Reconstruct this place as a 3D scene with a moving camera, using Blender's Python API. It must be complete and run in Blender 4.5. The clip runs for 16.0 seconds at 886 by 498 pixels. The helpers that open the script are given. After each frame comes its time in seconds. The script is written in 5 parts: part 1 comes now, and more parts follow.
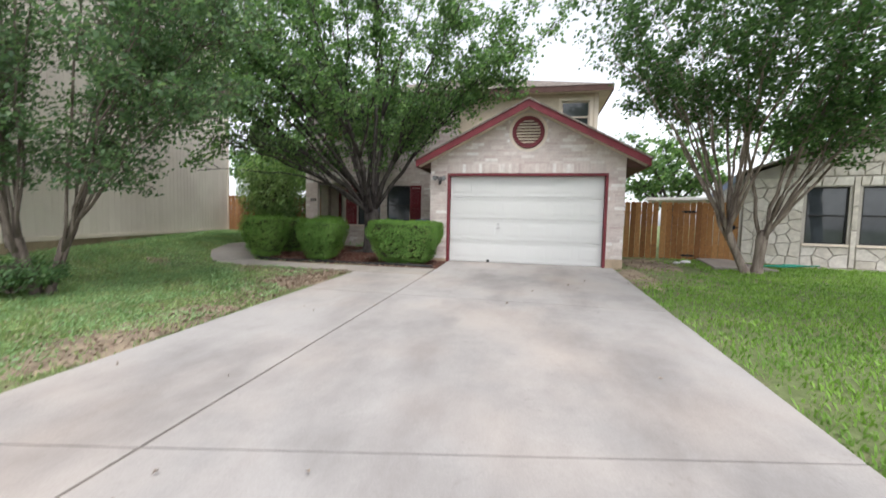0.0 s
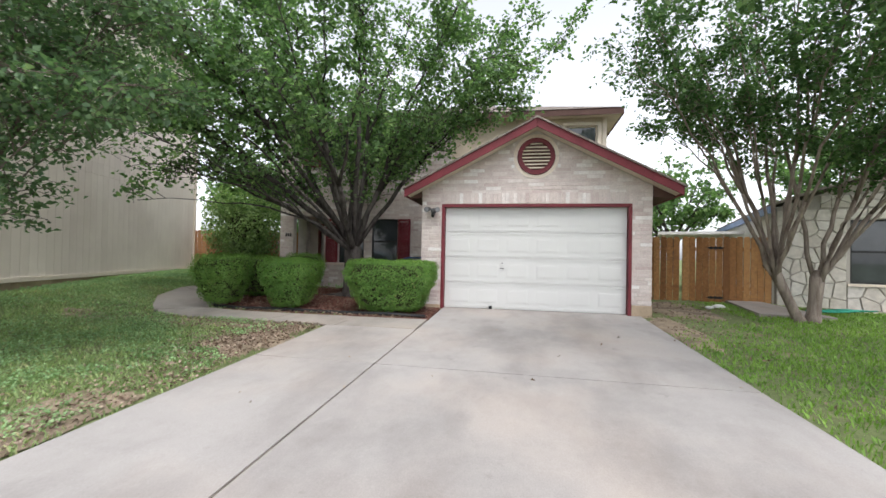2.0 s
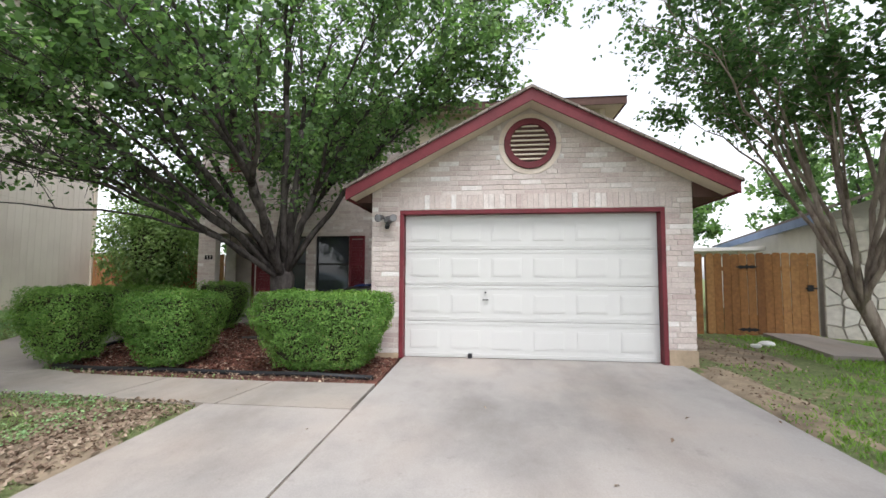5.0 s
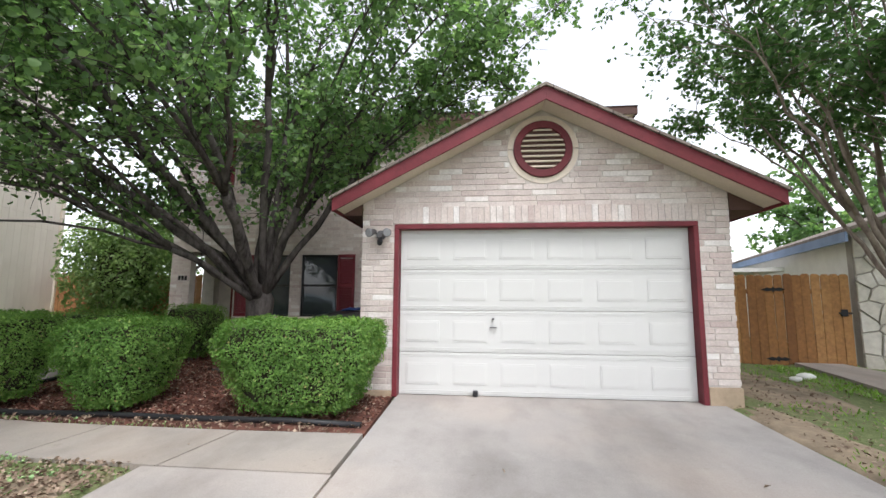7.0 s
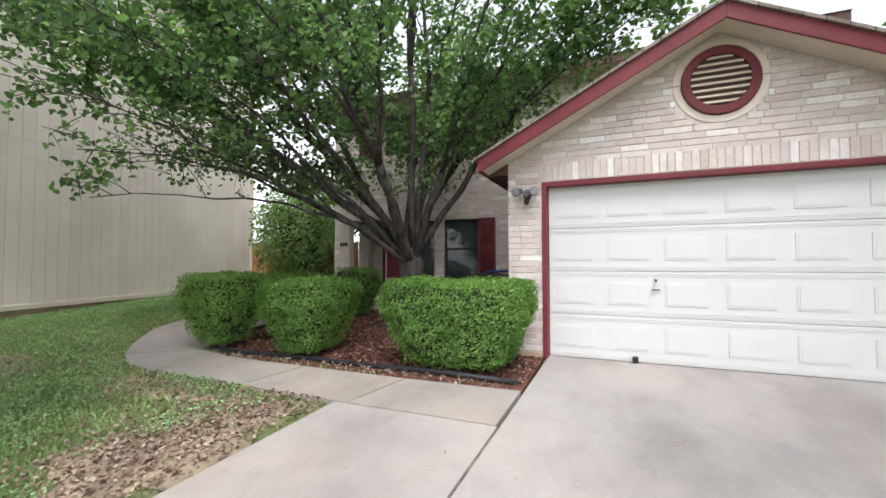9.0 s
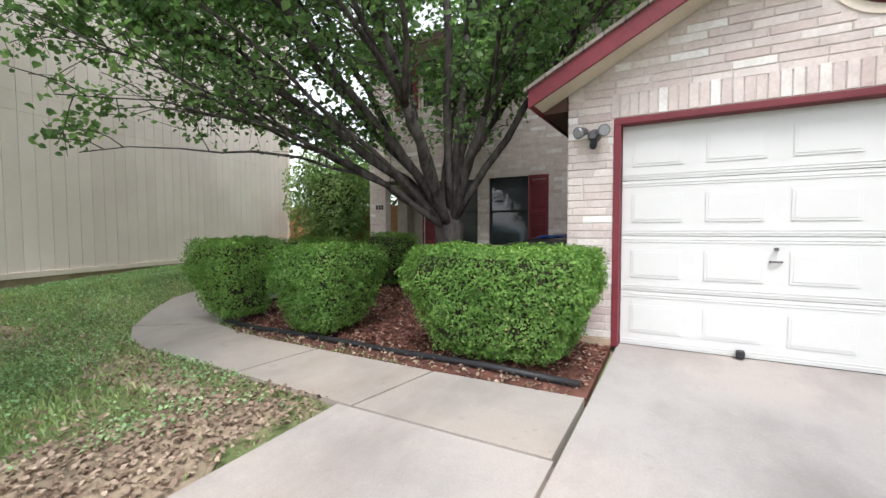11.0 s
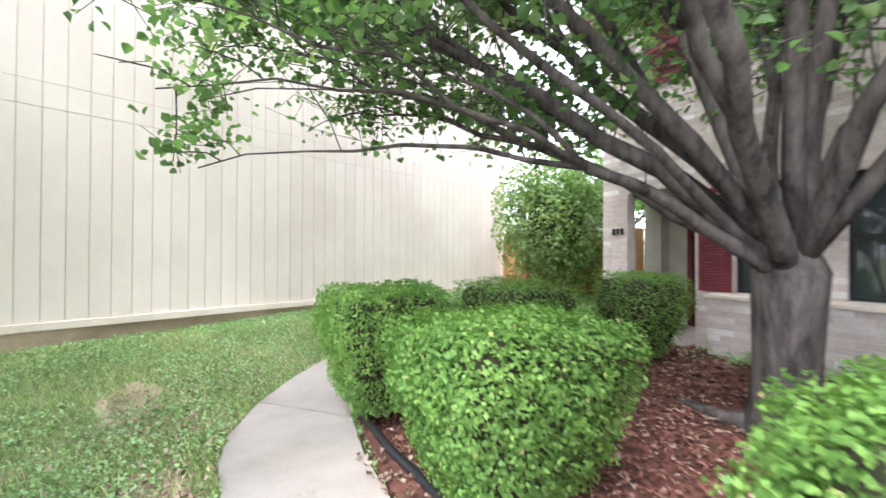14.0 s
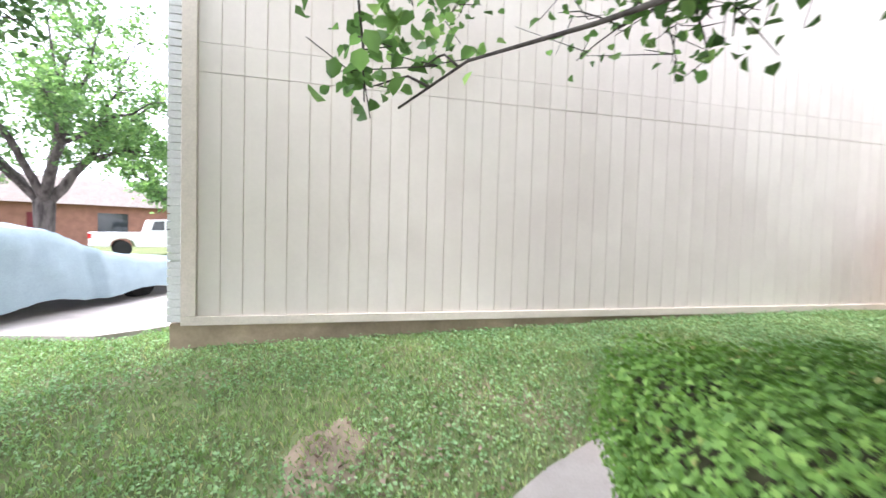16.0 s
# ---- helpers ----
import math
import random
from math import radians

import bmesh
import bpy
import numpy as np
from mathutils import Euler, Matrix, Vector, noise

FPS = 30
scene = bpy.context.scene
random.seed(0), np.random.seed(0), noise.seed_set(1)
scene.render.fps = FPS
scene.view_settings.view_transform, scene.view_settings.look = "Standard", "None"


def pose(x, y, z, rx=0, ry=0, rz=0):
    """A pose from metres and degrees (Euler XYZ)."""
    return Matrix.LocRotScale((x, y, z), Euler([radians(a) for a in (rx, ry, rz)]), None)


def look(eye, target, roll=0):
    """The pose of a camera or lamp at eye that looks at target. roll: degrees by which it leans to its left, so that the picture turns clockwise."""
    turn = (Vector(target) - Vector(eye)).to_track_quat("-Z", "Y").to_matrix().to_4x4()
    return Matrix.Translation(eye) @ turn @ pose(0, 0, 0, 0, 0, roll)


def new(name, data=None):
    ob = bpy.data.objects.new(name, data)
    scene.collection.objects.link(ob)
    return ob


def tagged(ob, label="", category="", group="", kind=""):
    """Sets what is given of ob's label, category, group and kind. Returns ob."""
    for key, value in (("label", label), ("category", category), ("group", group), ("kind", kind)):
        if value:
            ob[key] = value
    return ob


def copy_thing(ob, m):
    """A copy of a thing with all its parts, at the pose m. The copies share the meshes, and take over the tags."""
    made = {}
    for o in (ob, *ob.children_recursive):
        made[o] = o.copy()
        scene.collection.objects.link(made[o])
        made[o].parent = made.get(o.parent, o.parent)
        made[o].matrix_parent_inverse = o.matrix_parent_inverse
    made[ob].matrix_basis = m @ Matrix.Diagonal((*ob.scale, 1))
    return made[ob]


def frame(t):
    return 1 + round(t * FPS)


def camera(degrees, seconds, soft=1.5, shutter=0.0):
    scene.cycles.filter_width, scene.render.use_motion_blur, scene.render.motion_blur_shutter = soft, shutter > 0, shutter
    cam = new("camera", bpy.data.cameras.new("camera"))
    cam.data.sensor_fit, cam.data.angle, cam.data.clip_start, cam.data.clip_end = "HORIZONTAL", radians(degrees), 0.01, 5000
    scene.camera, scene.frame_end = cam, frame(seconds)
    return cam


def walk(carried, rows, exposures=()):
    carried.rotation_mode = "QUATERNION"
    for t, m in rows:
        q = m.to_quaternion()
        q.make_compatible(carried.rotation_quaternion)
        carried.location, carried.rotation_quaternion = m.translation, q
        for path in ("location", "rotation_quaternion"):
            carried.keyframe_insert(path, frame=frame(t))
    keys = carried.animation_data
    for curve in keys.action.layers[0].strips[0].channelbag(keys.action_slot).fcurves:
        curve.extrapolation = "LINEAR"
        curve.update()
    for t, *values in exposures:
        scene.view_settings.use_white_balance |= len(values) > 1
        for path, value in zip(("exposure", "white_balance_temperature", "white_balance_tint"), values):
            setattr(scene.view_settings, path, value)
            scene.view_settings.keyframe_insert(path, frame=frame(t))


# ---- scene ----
cam = camera(92.6, 16.0, shutter=0.3)
PATH = [
    (0, (0.28, 0.056, 0.99), (-0.136, 2.008, 0.856), 1.3),
    (0.5, (0.101, 0.439, 1.021), (-0.209, 2.413, 1.11), -1.0),
    (1, (0.015, 0.802, 1.015), (-0.336, 2.771, 1.031), -0.2),
    (1.5, (-0.095, 1.22, 1.03), (-0.5, 3.178, 1.058), 0.9),
    (2, (-0.167, 1.628, 1.086), (-0.534, 3.594, 1.114), 1.1),
    (2.5, (-0.172, 2.044, 1.12), (-0.492, 4.016, 1.21), -0.6),
    (3, (-0.18, 2.509, 1.135), (-0.496, 4.483, 1.202), 1.5),
    (3.5, (-0.213, 2.937, 1.181), (-0.475, 4.914, 1.336), 1.0),
    (3.7, (-0.225, 3.075, 1.176), (-0.477, 5.056, 1.289), 0.9),
    (5.8, (-0.559, 4.645, 1.156), (-0.792, 6.622, 1.344), -0.1),
    (6, (-0.566, 4.725, 1.172), (-0.827, 6.696, 1.382), 0.5),
    (6.5, (-0.638, 4.873, 1.186), (-0.861, 6.843, 1.449), 1.1),
    (7, (-0.659, 4.911, 1.188), (-0.854, 6.888, 1.422), 0.3),
    (7.5, (-0.702, 4.924, 1.162), (-0.893, 6.903, 1.373), 0.5),
    (8, (-0.736, 4.912, 1.14), (-1.105, 6.87, 1.311), 0.5),
    (8.5, (-0.781, 4.907, 1.134), (-1.38, 6.81, 1.267), 0.2),
    (9, (-0.88, 4.946, 1.137), (-1.667, 6.784, 1.206), -0.1),
    (9.2, (-0.888, 4.983, 1.135), (-1.702, 6.81, 1.169), -0.2),
    (11.3, (-1.325, 6.186, 1.113), (-2.372, 7.888, 1.025), -0.9),
    (11.5, (-1.412, 6.367, 1.116), (-2.516, 8.034, 1.081), -1.3),
    (12, (-1.636, 6.764, 1.141), (-2.849, 8.354, 1.088), 0.0),
    (12.5, (-1.957, 7.135, 1.179), (-3.228, 8.677, 1.103), -1.0),
    (13, (-2.231, 7.5, 1.202), (-3.671, 8.889, 1.202), 1.8),
    (13.5, (-2.546, 7.783, 1.221), (-4.175, 8.943, 1.22), 2.3),
    (14, (-2.922, 7.983, 1.263), (-4.655, 8.981, 1.286), 0.2),
    (14.5, (-3.407, 8.227, 1.334), (-5.339, 8.744, 1.366), 2.7),
    (15, (-3.874, 8.315, 1.298), (-5.861, 8.541, 1.294), 2.5),
    (15.5, (-4.372, 8.354, 1.313), (-6.367, 8.469, 1.234), 0.1),
    (16, (-4.881, 8.309, 1.374), (-6.876, 8.196, 1.299), 1.6),
]
EXPOSURES = [(0, 1.2, 6220, 11.0), (3.5, 1.28, 6220, 11.5), (9, 1.52, 6220, 12), (11.5, 1.74, 6150, 12), (12.5, 2.1, 6080, 13), (13.5, 2.7, 6000, 14.5), (14.5, 2.98, 5930, 16), (16, 2.72, 5830, 18.5)]
walk(cam, [(t, look(eye, target, roll)) for t, eye, target, roll in PATH], EXPOSURES)

# ---- world, sun ----
world = bpy.data.worlds.new("sky")
scene.world = world
world.use_nodes = True
wn = world.node_tree.nodes
wl = world.node_tree.links
sky = wn.new("ShaderNodeTexSky")
sky.sky_type = "NISHITA"
sky.sun_disc = False
sky.sun_elevation = radians(58)
sky.sun_rotation = radians(150)
sky.air_density, sky.dust_density, sky.ozone_density = 1.0, 2.0, 1.0
soft_sky = wn.new("ShaderNodeHueSaturation")
soft_sky.inputs["Saturation"].default_value = 0.14
wl.new(sky.outputs[0], soft_sky.inputs["Color"])
wl.new(soft_sky.outputs[0], wn["Background"].inputs["Color"])
wn["Background"].inputs["Strength"].default_value = 0.15

sun = new("sun", bpy.data.lights.new("sun", "SUN"))
sun.data.energy = 0.9
sun.data.angle = radians(25)
sun.data.color = (1.0, 0.96, 0.9)
sun.matrix_world = look((6, -10, 20), (0, 0, 0))


# ---- materials ----
def shader(name, rough=0.8, metal=0.0, spec=0.3):
    m = bpy.data.materials.new(name)
    m.use_nodes = True
    b = m.node_tree.nodes["Principled BSDF"]
    b.inputs["Roughness"].default_value = rough
    b.inputs["Metallic"].default_value = metal
    b.inputs["Specular IOR Level"].default_value = spec
    return m, m.node_tree.nodes, m.node_tree.links, b


def ramp(n, stops):
    r = n.new("ShaderNodeValToRGB")
    e = r.color_ramp.elements
    while len(e) < len(stops):
        e.new(0.5)
    for k, (p, c) in enumerate(stops):
        e[k].position = p
        e[k].color = (*c, 1)
    return r


def noisetex(n, l, scale, detail=6.0, coord="Object", stretch=None, rough=0.6):
    tc = n.new("ShaderNodeTexCoord")
    t = n.new("ShaderNodeTexNoise")
    t.inputs["Scale"].default_value = scale
    t.inputs["Detail"].default_value = detail
    t.inputs["Roughness"].default_value = rough
    if stretch:
        mp = n.new("ShaderNodeMapping")
        mp.inputs["Scale"].default_value = stretch
        l.new(tc.outputs[coord], mp.inputs[0])
        l.new(mp.outputs[0], t.inputs["Vector"])
    else:
        l.new(tc.outputs[coord], t.inputs["Vector"])
    return t


def mixed(n, l, a, b, fac, mode="MIX"):
    m = n.new("ShaderNodeMix")
    m.data_type = "RGBA"
    m.blend_type = mode
    if isinstance(fac, float):
        m.inputs[0].default_value = fac
    else:
        l.new(fac, m.inputs[0])
    for k, v in ((6, a), (7, b)):
        if isinstance(v, tuple):
            m.inputs[k].default_value = (*v, 1)
        else:
            l.new(v, m.inputs[k])
    return m.outputs[2]


def bumped(n, l, b, height, strength=0.3, dist=0.01):
    bp = n.new("ShaderNodeBump")
    bp.inputs["Strength"].default_value = strength
    bp.inputs["Distance"].default_value = dist
    l.new(height, bp.inputs["Height"])
    l.new(bp.outputs[0], b.inputs["Normal"])


def plain(name, col, rough=0.7, metal=0.0, var=0.12, scale=3.0, fine=60.0, bump=0.15, spec=0.3, stretch=None):
    """Paint or plastic with stains at a large scale and grain at a fine one."""
    m, n, l, b = shader(name, rough, metal, spec)
    big = noisetex(n, l, scale, 5, stretch=stretch)
    small = noisetex(n, l, fine, 3, stretch=stretch)
    dark = tuple(c * (1 - var * 1.6) for c in col)
    light = tuple(min(1, c * (1 + var)) for c in col)
    r = ramp(n, [(0.3, dark), (0.7, light)])
    l.new(big.outputs[0], r.inputs[0])
    g = ramp(n, [(0.3, (0.86, 0.86, 0.86)), (0.7, (1, 1, 1))])
    l.new(small.outputs[0], g.inputs[0])
    l.new(mixed(n, l, r.outputs[0], g.outputs[0], 1.0, "MULTIPLY"), b.inputs["Base Color"])
    if bump:
        bumped(n, l, b, small.outputs[0], bump, 0.004)
    return m


def pieces_mat(name, stops, rough=0.85, island=False, fine=40.0, bump=0.4, var=0.25):
    """Bricks, stones, boards, chips and leaves: each piece has a tone of its own."""
    m, n, l, b = shader(name, rough)
    if island:
        rnd = n.new("ShaderNodeNewGeometry").outputs["Random Per Island"]
    else:
        rnd = n.new("ShaderNodeObjectInfo").outputs["Random"]
    r = ramp(n, stops)
    l.new(rnd, r.inputs[0])
    t = noisetex(n, l, fine, 5)
    g = ramp(n, [(0.25, (1 - var,) * 3), (0.75, (1, 1, 1))])
    l.new(t.outputs[0], g.inputs[0])
    blotch = noisetex(n, l, 7.0 if var > 0.1 else 0.6, 3)
    if not island:
        where = n.new("ShaderNodeObjectInfo")
        for tex in (t, blotch):
            old = tex.inputs["Vector"].links[0].from_socket
            add = n.new("ShaderNodeVectorMath")
            add.operation = "ADD"
            l.new(old, add.inputs[0])
            l.new(where.outputs["Location"], add.inputs[1])
            l.new(add.outputs[0], tex.inputs["Vector"])
    h = ramp(n, [(0.3, (0.86, 0.84, 0.84)), (0.6, (1, 1, 1))])
    l.new(blotch.outputs[0], h.inputs[0])
    c = mixed(n, l, r.outputs[0], g.outputs[0], 1.0, "MULTIPLY")
    l.new(mixed(n, l, c, h.outputs[0], 1.0, "MULTIPLY"), b.inputs["Base Color"])
    if bump:
        bumped(n, l, b, t.outputs[0], bump, 0.006)
    return m


def leaf_mat(name, stops, trans=0.52, rough=0.5):
    m, n, l, b = shader(name, rough, spec=0.35)
    rnd = n.new("ShaderNodeNewGeometry").outputs["Random Per Island"]
    r = ramp(n, stops)
    l.new(rnd, r.inputs[0])
    t = noisetex(n, l, 1.3, 3)
    h = ramp(n, [(0.35, (0.72, 0.8, 0.7)), (0.65, (1.1, 1.08, 1.0))])
    l.new(t.outputs[0], h.inputs[0])
    col = mixed(n, l, r.outputs[0], h.outputs[0], 1.0, "MULTIPLY")
    l.new(col, b.inputs["Base Color"])
    tr = n.new("ShaderNodeBsdfTranslucent")
    warm = mixed(n, l, col, (1.15, 1.3, 0.75), 1.0, "MULTIPLY")
    l.new(warm, tr.inputs["Color"])
    mx = n.new("ShaderNodeMixShader")
    mx.inputs[0].default_value = trans
    l.new(b.outputs[0], mx.inputs[1])
    l.new(tr.outputs[0], mx.inputs[2])
    l.new(mx.outputs[0], n["Material Output"].inputs[0])
    return m


def concrete_mat(name, base=(0.5, 0.47, 0.44)):
    m, n, l, b = shader(name, 0.9, spec=0.2)
    a = noisetex(n, l, 0.7, 6, rough=0.65)
    r = ramp(n, [(0.28, tuple(c * 0.78 for c in base)), (0.5, base), (0.75, tuple(min(1, c * 1.12) for c in base))])
    l.new(a.outputs[0], r.inputs[0])
    tan = noisetex(n, l, 0.35, 4)
    tr = ramp(n, [(0.45, (1, 1, 1)), (0.7, (1.05, 0.97, 0.9))])
    l.new(tan.outputs[0], tr.inputs[0])
    c = mixed(n, l, r.outputs[0], tr.outputs[0], 1.0, "MULTIPLY")
    spots = noisetex(n, l, 0.9, 6, rough=0.62, stretch=(1.0, 0.45, 1.0))
    sr = ramp(n, [(0.34, (0.69, 0.67, 0.66)), (0.55, (1.02, 1.02, 1.01))])
    l.new(spots.outputs[0], sr.inputs[0])
    c = mixed(n, l, c, sr.outputs[0], 0.75, "MULTIPLY")
    drips = noisetex(n, l, 5.0, 4, rough=0.75)
    dr = ramp(n, [(0.29, (0.62, 0.6, 0.58)), (0.36, (1, 1, 1))])
    l.new(drips.outputs[0], dr.inputs[0])
    c = mixed(n, l, c, dr.outputs[0], 0.3, "MULTIPLY")
    f = noisetex(n, l, 90, 3)
    fr = ramp(n, [(0.3, (0.88, 0.88, 0.88)), (0.7, (1.02, 1.02, 1.02))])
    l.new(f.outputs[0], fr.inputs[0])
    l.new(mixed(n, l, c, fr.outputs[0], 1.0, "MULTIPLY"), b.inputs["Base Color"])
    bumped(n, l, b, f.outputs[0], 0.35, 0.004)
    return m


def ground_mat():
    m, n, l, b = shader("lawn_soil", 0.95, spec=0.1)
    a = noisetex(n, l, 0.8, 7, rough=0.7)
    f = noisetex(n, l, 14, 6, rough=0.75)
    green = ramp(n, [(0.3, (0.1, 0.125, 0.05)), (0.7, (0.21, 0.245, 0.11))])
    l.new(f.outputs[0], green.inputs[0])
    soil = ramp(n, [(0.3, (0.18, 0.135, 0.095)), (0.7, (0.38, 0.3, 0.21))])
    l.new(f.outputs[0], soil.inputs[0])
    k = ramp(n, [(0.54, (1, 1, 1)), (0.7, (0, 0, 0))])
    l.new(a.outputs[0], k.inputs[0])
    l.new(mixed(n, l, soil.outputs[0], green.outputs[0], k.outputs[0]), b.inputs["Base Color"])
    bumped(n, l, b, f.outputs[0], 0.8, 0.03)
    return m


def bark_mat(name, a, c):
    m, n, l, b = shader(name, 0.95, spec=0.1)
    t = noisetex(n, l, 9, 7, stretch=(1, 1, 0.22), rough=0.7)
    r = ramp(n, [(0.35, a), (0.62, c)])
    l.new(t.outputs[0], r.inputs[0])
    l.new(r.outputs[0], b.inputs["Base Color"])
    bumped(n, l, b, t.outputs[0], 0.9, 0.02)
    return m


def glass_mat(name, tint=(0.03, 0.035, 0.04)):
    m, n, l, b = shader(name, 0.03, spec=0.7)
    t = noisetex(n, l, 2.0, 3)
    r = ramp(n, [(0.3, tint), (0.7, tuple(c * 1.6 for c in tint))])
    l.new(t.outputs[0], r.inputs[0])
    l.new(r.outputs[0], b.inputs["Base Color"])
    return m


def shingle_mat():
    m, n, l, b = shader("roof_shingle", 0.95, spec=0.1)
    tc = n.new("ShaderNodeTexCoord")
    br = n.new("ShaderNodeTexBrick")
    br.inputs["Scale"].default_value = 3.0
    br.inputs["Color1"].default_value = (0.2, 0.17, 0.145, 1)
    br.inputs["Color2"].default_value = (0.29, 0.25, 0.22, 1)
    br.inputs["Mortar"].default_value = (0.1, 0.085, 0.075, 1)
    br.inputs["Mortar Size"].default_value = 0.02
    l.new(tc.outputs["Object"], br.inputs["Vector"])
    f = noisetex(n, l, 60, 3)
    g = ramp(n, [(0.3, (0.7, 0.7, 0.7)), (0.7, (1.1, 1.1, 1.1))])
    l.new(f.outputs[0], g.inputs[0])
    l.new(mixed(n, l, br.outputs[0], g.outputs[0], 1.0, "MULTIPLY"), b.inputs["Base Color"])
    bumped(n, l, b, f.outputs[0], 0.6, 0.006)
    return m


BRICK = [(0.0, (0.54, 0.44, 0.41)), (0.2, (0.65, 0.565, 0.52)), (0.5, (0.6, 0.52, 0.485)), (0.75, (0.7, 0.63, 0.585)), (0.9, (0.74, 0.69, 0.65)), (1.0, (0.83, 0.81, 0.78))]
M_BRICK = pieces_mat("washed_brick", BRICK)
M_BRICKS = pieces_mat("washed_brick_far", BRICK, island=True)
M_MORTAR = plain("mortar", (0.61, 0.55, 0.51), 0.95, fine=80)
M_RED = plain("dark_red_paint", (0.155, 0.024, 0.032), 0.55, var=0.18, scale=2.0, fine=25)
M_CREAM = plain("cream_paint", (0.62, 0.54, 0.43), 0.7, var=0.06)
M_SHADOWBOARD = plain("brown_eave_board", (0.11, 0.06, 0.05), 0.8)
M_WHITE = plain("white_door_paint", (0.6, 0.595, 0.575), 0.45, var=0.015, scale=1.2, fine=300, bump=0.02)
M_TAN = pieces_mat("tan_siding", [(0.0, (0.7, 0.63, 0.55)), (1.0, (0.735, 0.665, 0.585))], rough=0.75, fine=25, var=0.05, bump=0.0)
M_TANWALL = plain("tan_wall_paint", (0.58, 0.49, 0.38), 0.8, var=0.07)
M_TRIM = plain("pale_trim_paint", (0.72, 0.63, 0.53), 0.7, var=0.05)
M_BASE = plain("stained_foundation", (0.44, 0.34, 0.24), 0.95, var=0.25, scale=1.5, fine=30, bump=0.4)
M_CONC = concrete_mat("driveway_concrete", (0.37, 0.345, 0.33))
M_PATH = concrete_mat("walk_concrete", (0.335, 0.305, 0.28))
M_JOINT = plain("dirty_joint", (0.17, 0.14, 0.115), 0.95, var=0.4, scale=4.0, fine=40, bump=0.6)
M_GROUND = ground_mat()
M_SHINGLE = shingle_mat()
M_GLASS = glass_mat("window_glass")
M_BLACK = plain("black_plastic", (0.018, 0.018, 0.02), 0.5, fine=20)
M_BLACKSHEET = plain("black_plastic_sheet", (0.03, 0.031, 0.036), 0.35, var=0.2, scale=5.0, fine=20, bump=0.2, spec=0.5)
M_IRON = plain("black_iron", (0.02, 0.02, 0.022), 0.5, metal=0.6)
M_GREY = plain("grey_metal", (0.13, 0.125, 0.13), 0.5, metal=0.4)
M_LENS = plain("frosted_lamp_glass", (0.24, 0.24, 0.25), 0.2, var=0.03)
M_FENCE = pieces_mat("stained_cedar", [(0.0, (0.2, 0.085, 0.026)), (0.5, (0.32, 0.15, 0.048)), (1.0, (0.42, 0.22, 0.08))], rough=0.75, fine=18, var=0.45)
M_FENCE2 = pieces_mat("orange_cedar", [(0.0, (0.36, 0.17, 0.07)), (1.0, (0.47, 0.25, 0.11))], rough=0.8, fine=18, var=0.35)
M_STONE = pieces_mat("cream_stone", [(0.0, (0.55, 0.51, 0.44)), (0.5, (0.63, 0.59, 0.52)), (1.0, (0.7, 0.67, 0.61))], fine=9, var=0.3)
M_STONEGAP = plain("stone_mortar", (0.4, 0.37, 0.33), 0.95)
M_PALEWALL = plain("white_wall_paint", (0.76, 0.75, 0.72), 0.75, var=0.05)
M_BLUE = plain("blue_grey_fascia", (0.2, 0.27, 0.42), 0.6)
M_BLUETARP = plain("blue_tarp", (0.03, 0.08, 0.3), 0.45)
M_MULCH = pieces_mat("red_mulch", [(0.0, (0.09, 0.035, 0.026)), (0.5, (0.2, 0.08, 0.056)), (0.8, (0.28, 0.14, 0.1)), (1.0, (0.5, 0.42, 0.33))], rough=0.95, island=True)
M_MULCHBED = plain("mulch_bed", (0.13, 0.055, 0.04), 0.95, var=0.35, scale=6, fine=50, bump=0.9)
M_LITTER = pieces_mat("dead_leaf", [(0.0, (0.17, 0.115, 0.08)), (0.6, (0.31, 0.225, 0.165)), (1.0, (0.45, 0.36, 0.27))], island=True)
M_BARK = bark_mat("grey_bark", (0.026, 0.022, 0.021), (0.12, 0.105, 0.097))
M_BARK2 = bark_mat("smooth_tan_bark", (0.12, 0.09, 0.075), (0.3, 0.25, 0.21))
M_BARK3 = bark_mat("brown_grey_bark", (0.07, 0.055, 0.045), (0.2, 0.165, 0.14))
M_LEAF = leaf_mat("broad_leaf", [(0.0, (0.09, 0.155, 0.07)), (0.5, (0.145, 0.24, 0.11)), (0.85, (0.21, 0.325, 0.15)), (1.0, (0.31, 0.42, 0.21))], 0.58)
M_LEAF2 = leaf_mat("small_leaf", [(0.0, (0.05, 0.1, 0.042)), (0.5, (0.09, 0.165, 0.072)), (0.9, (0.145, 0.24, 0.11)), (1.0, (0.22, 0.31, 0.16))])
M_LEAF3 = leaf_mat("grey_green_leaf", [(0.0, (0.08, 0.135, 0.075)), (0.5, (0.125, 0.205, 0.115)), (0.9, (0.19, 0.28, 0.16)), (1.0, (0.26, 0.34, 0.21))])
M_SHRUB = leaf_mat("shrub_leaf", [(0.0, (0.12, 0.19, 0.07)), (0.6, (0.21, 0.31, 0.12)), (1.0, (0.36, 0.46, 0.22))], 0.55)
M_HEDGE = leaf_mat("hedge_leaf", [(0.0, (0.115, 0.215, 0.055)), (0.45, (0.16, 0.29, 0.07)), (0.85, (0.215, 0.36, 0.09)), (0.985, (0.28, 0.43, 0.12)), (1.0, (0.45, 0.34, 0.18))], 0.4, 0.6)
# twig brown taken near black: the shade between hedge leaves is in this colour
M_HEDGECORE = plain("hedge_shaded_core", (0.045, 0.045, 0.022), 0.95, var=0.4, scale=12, fine=50, bump=0.9)
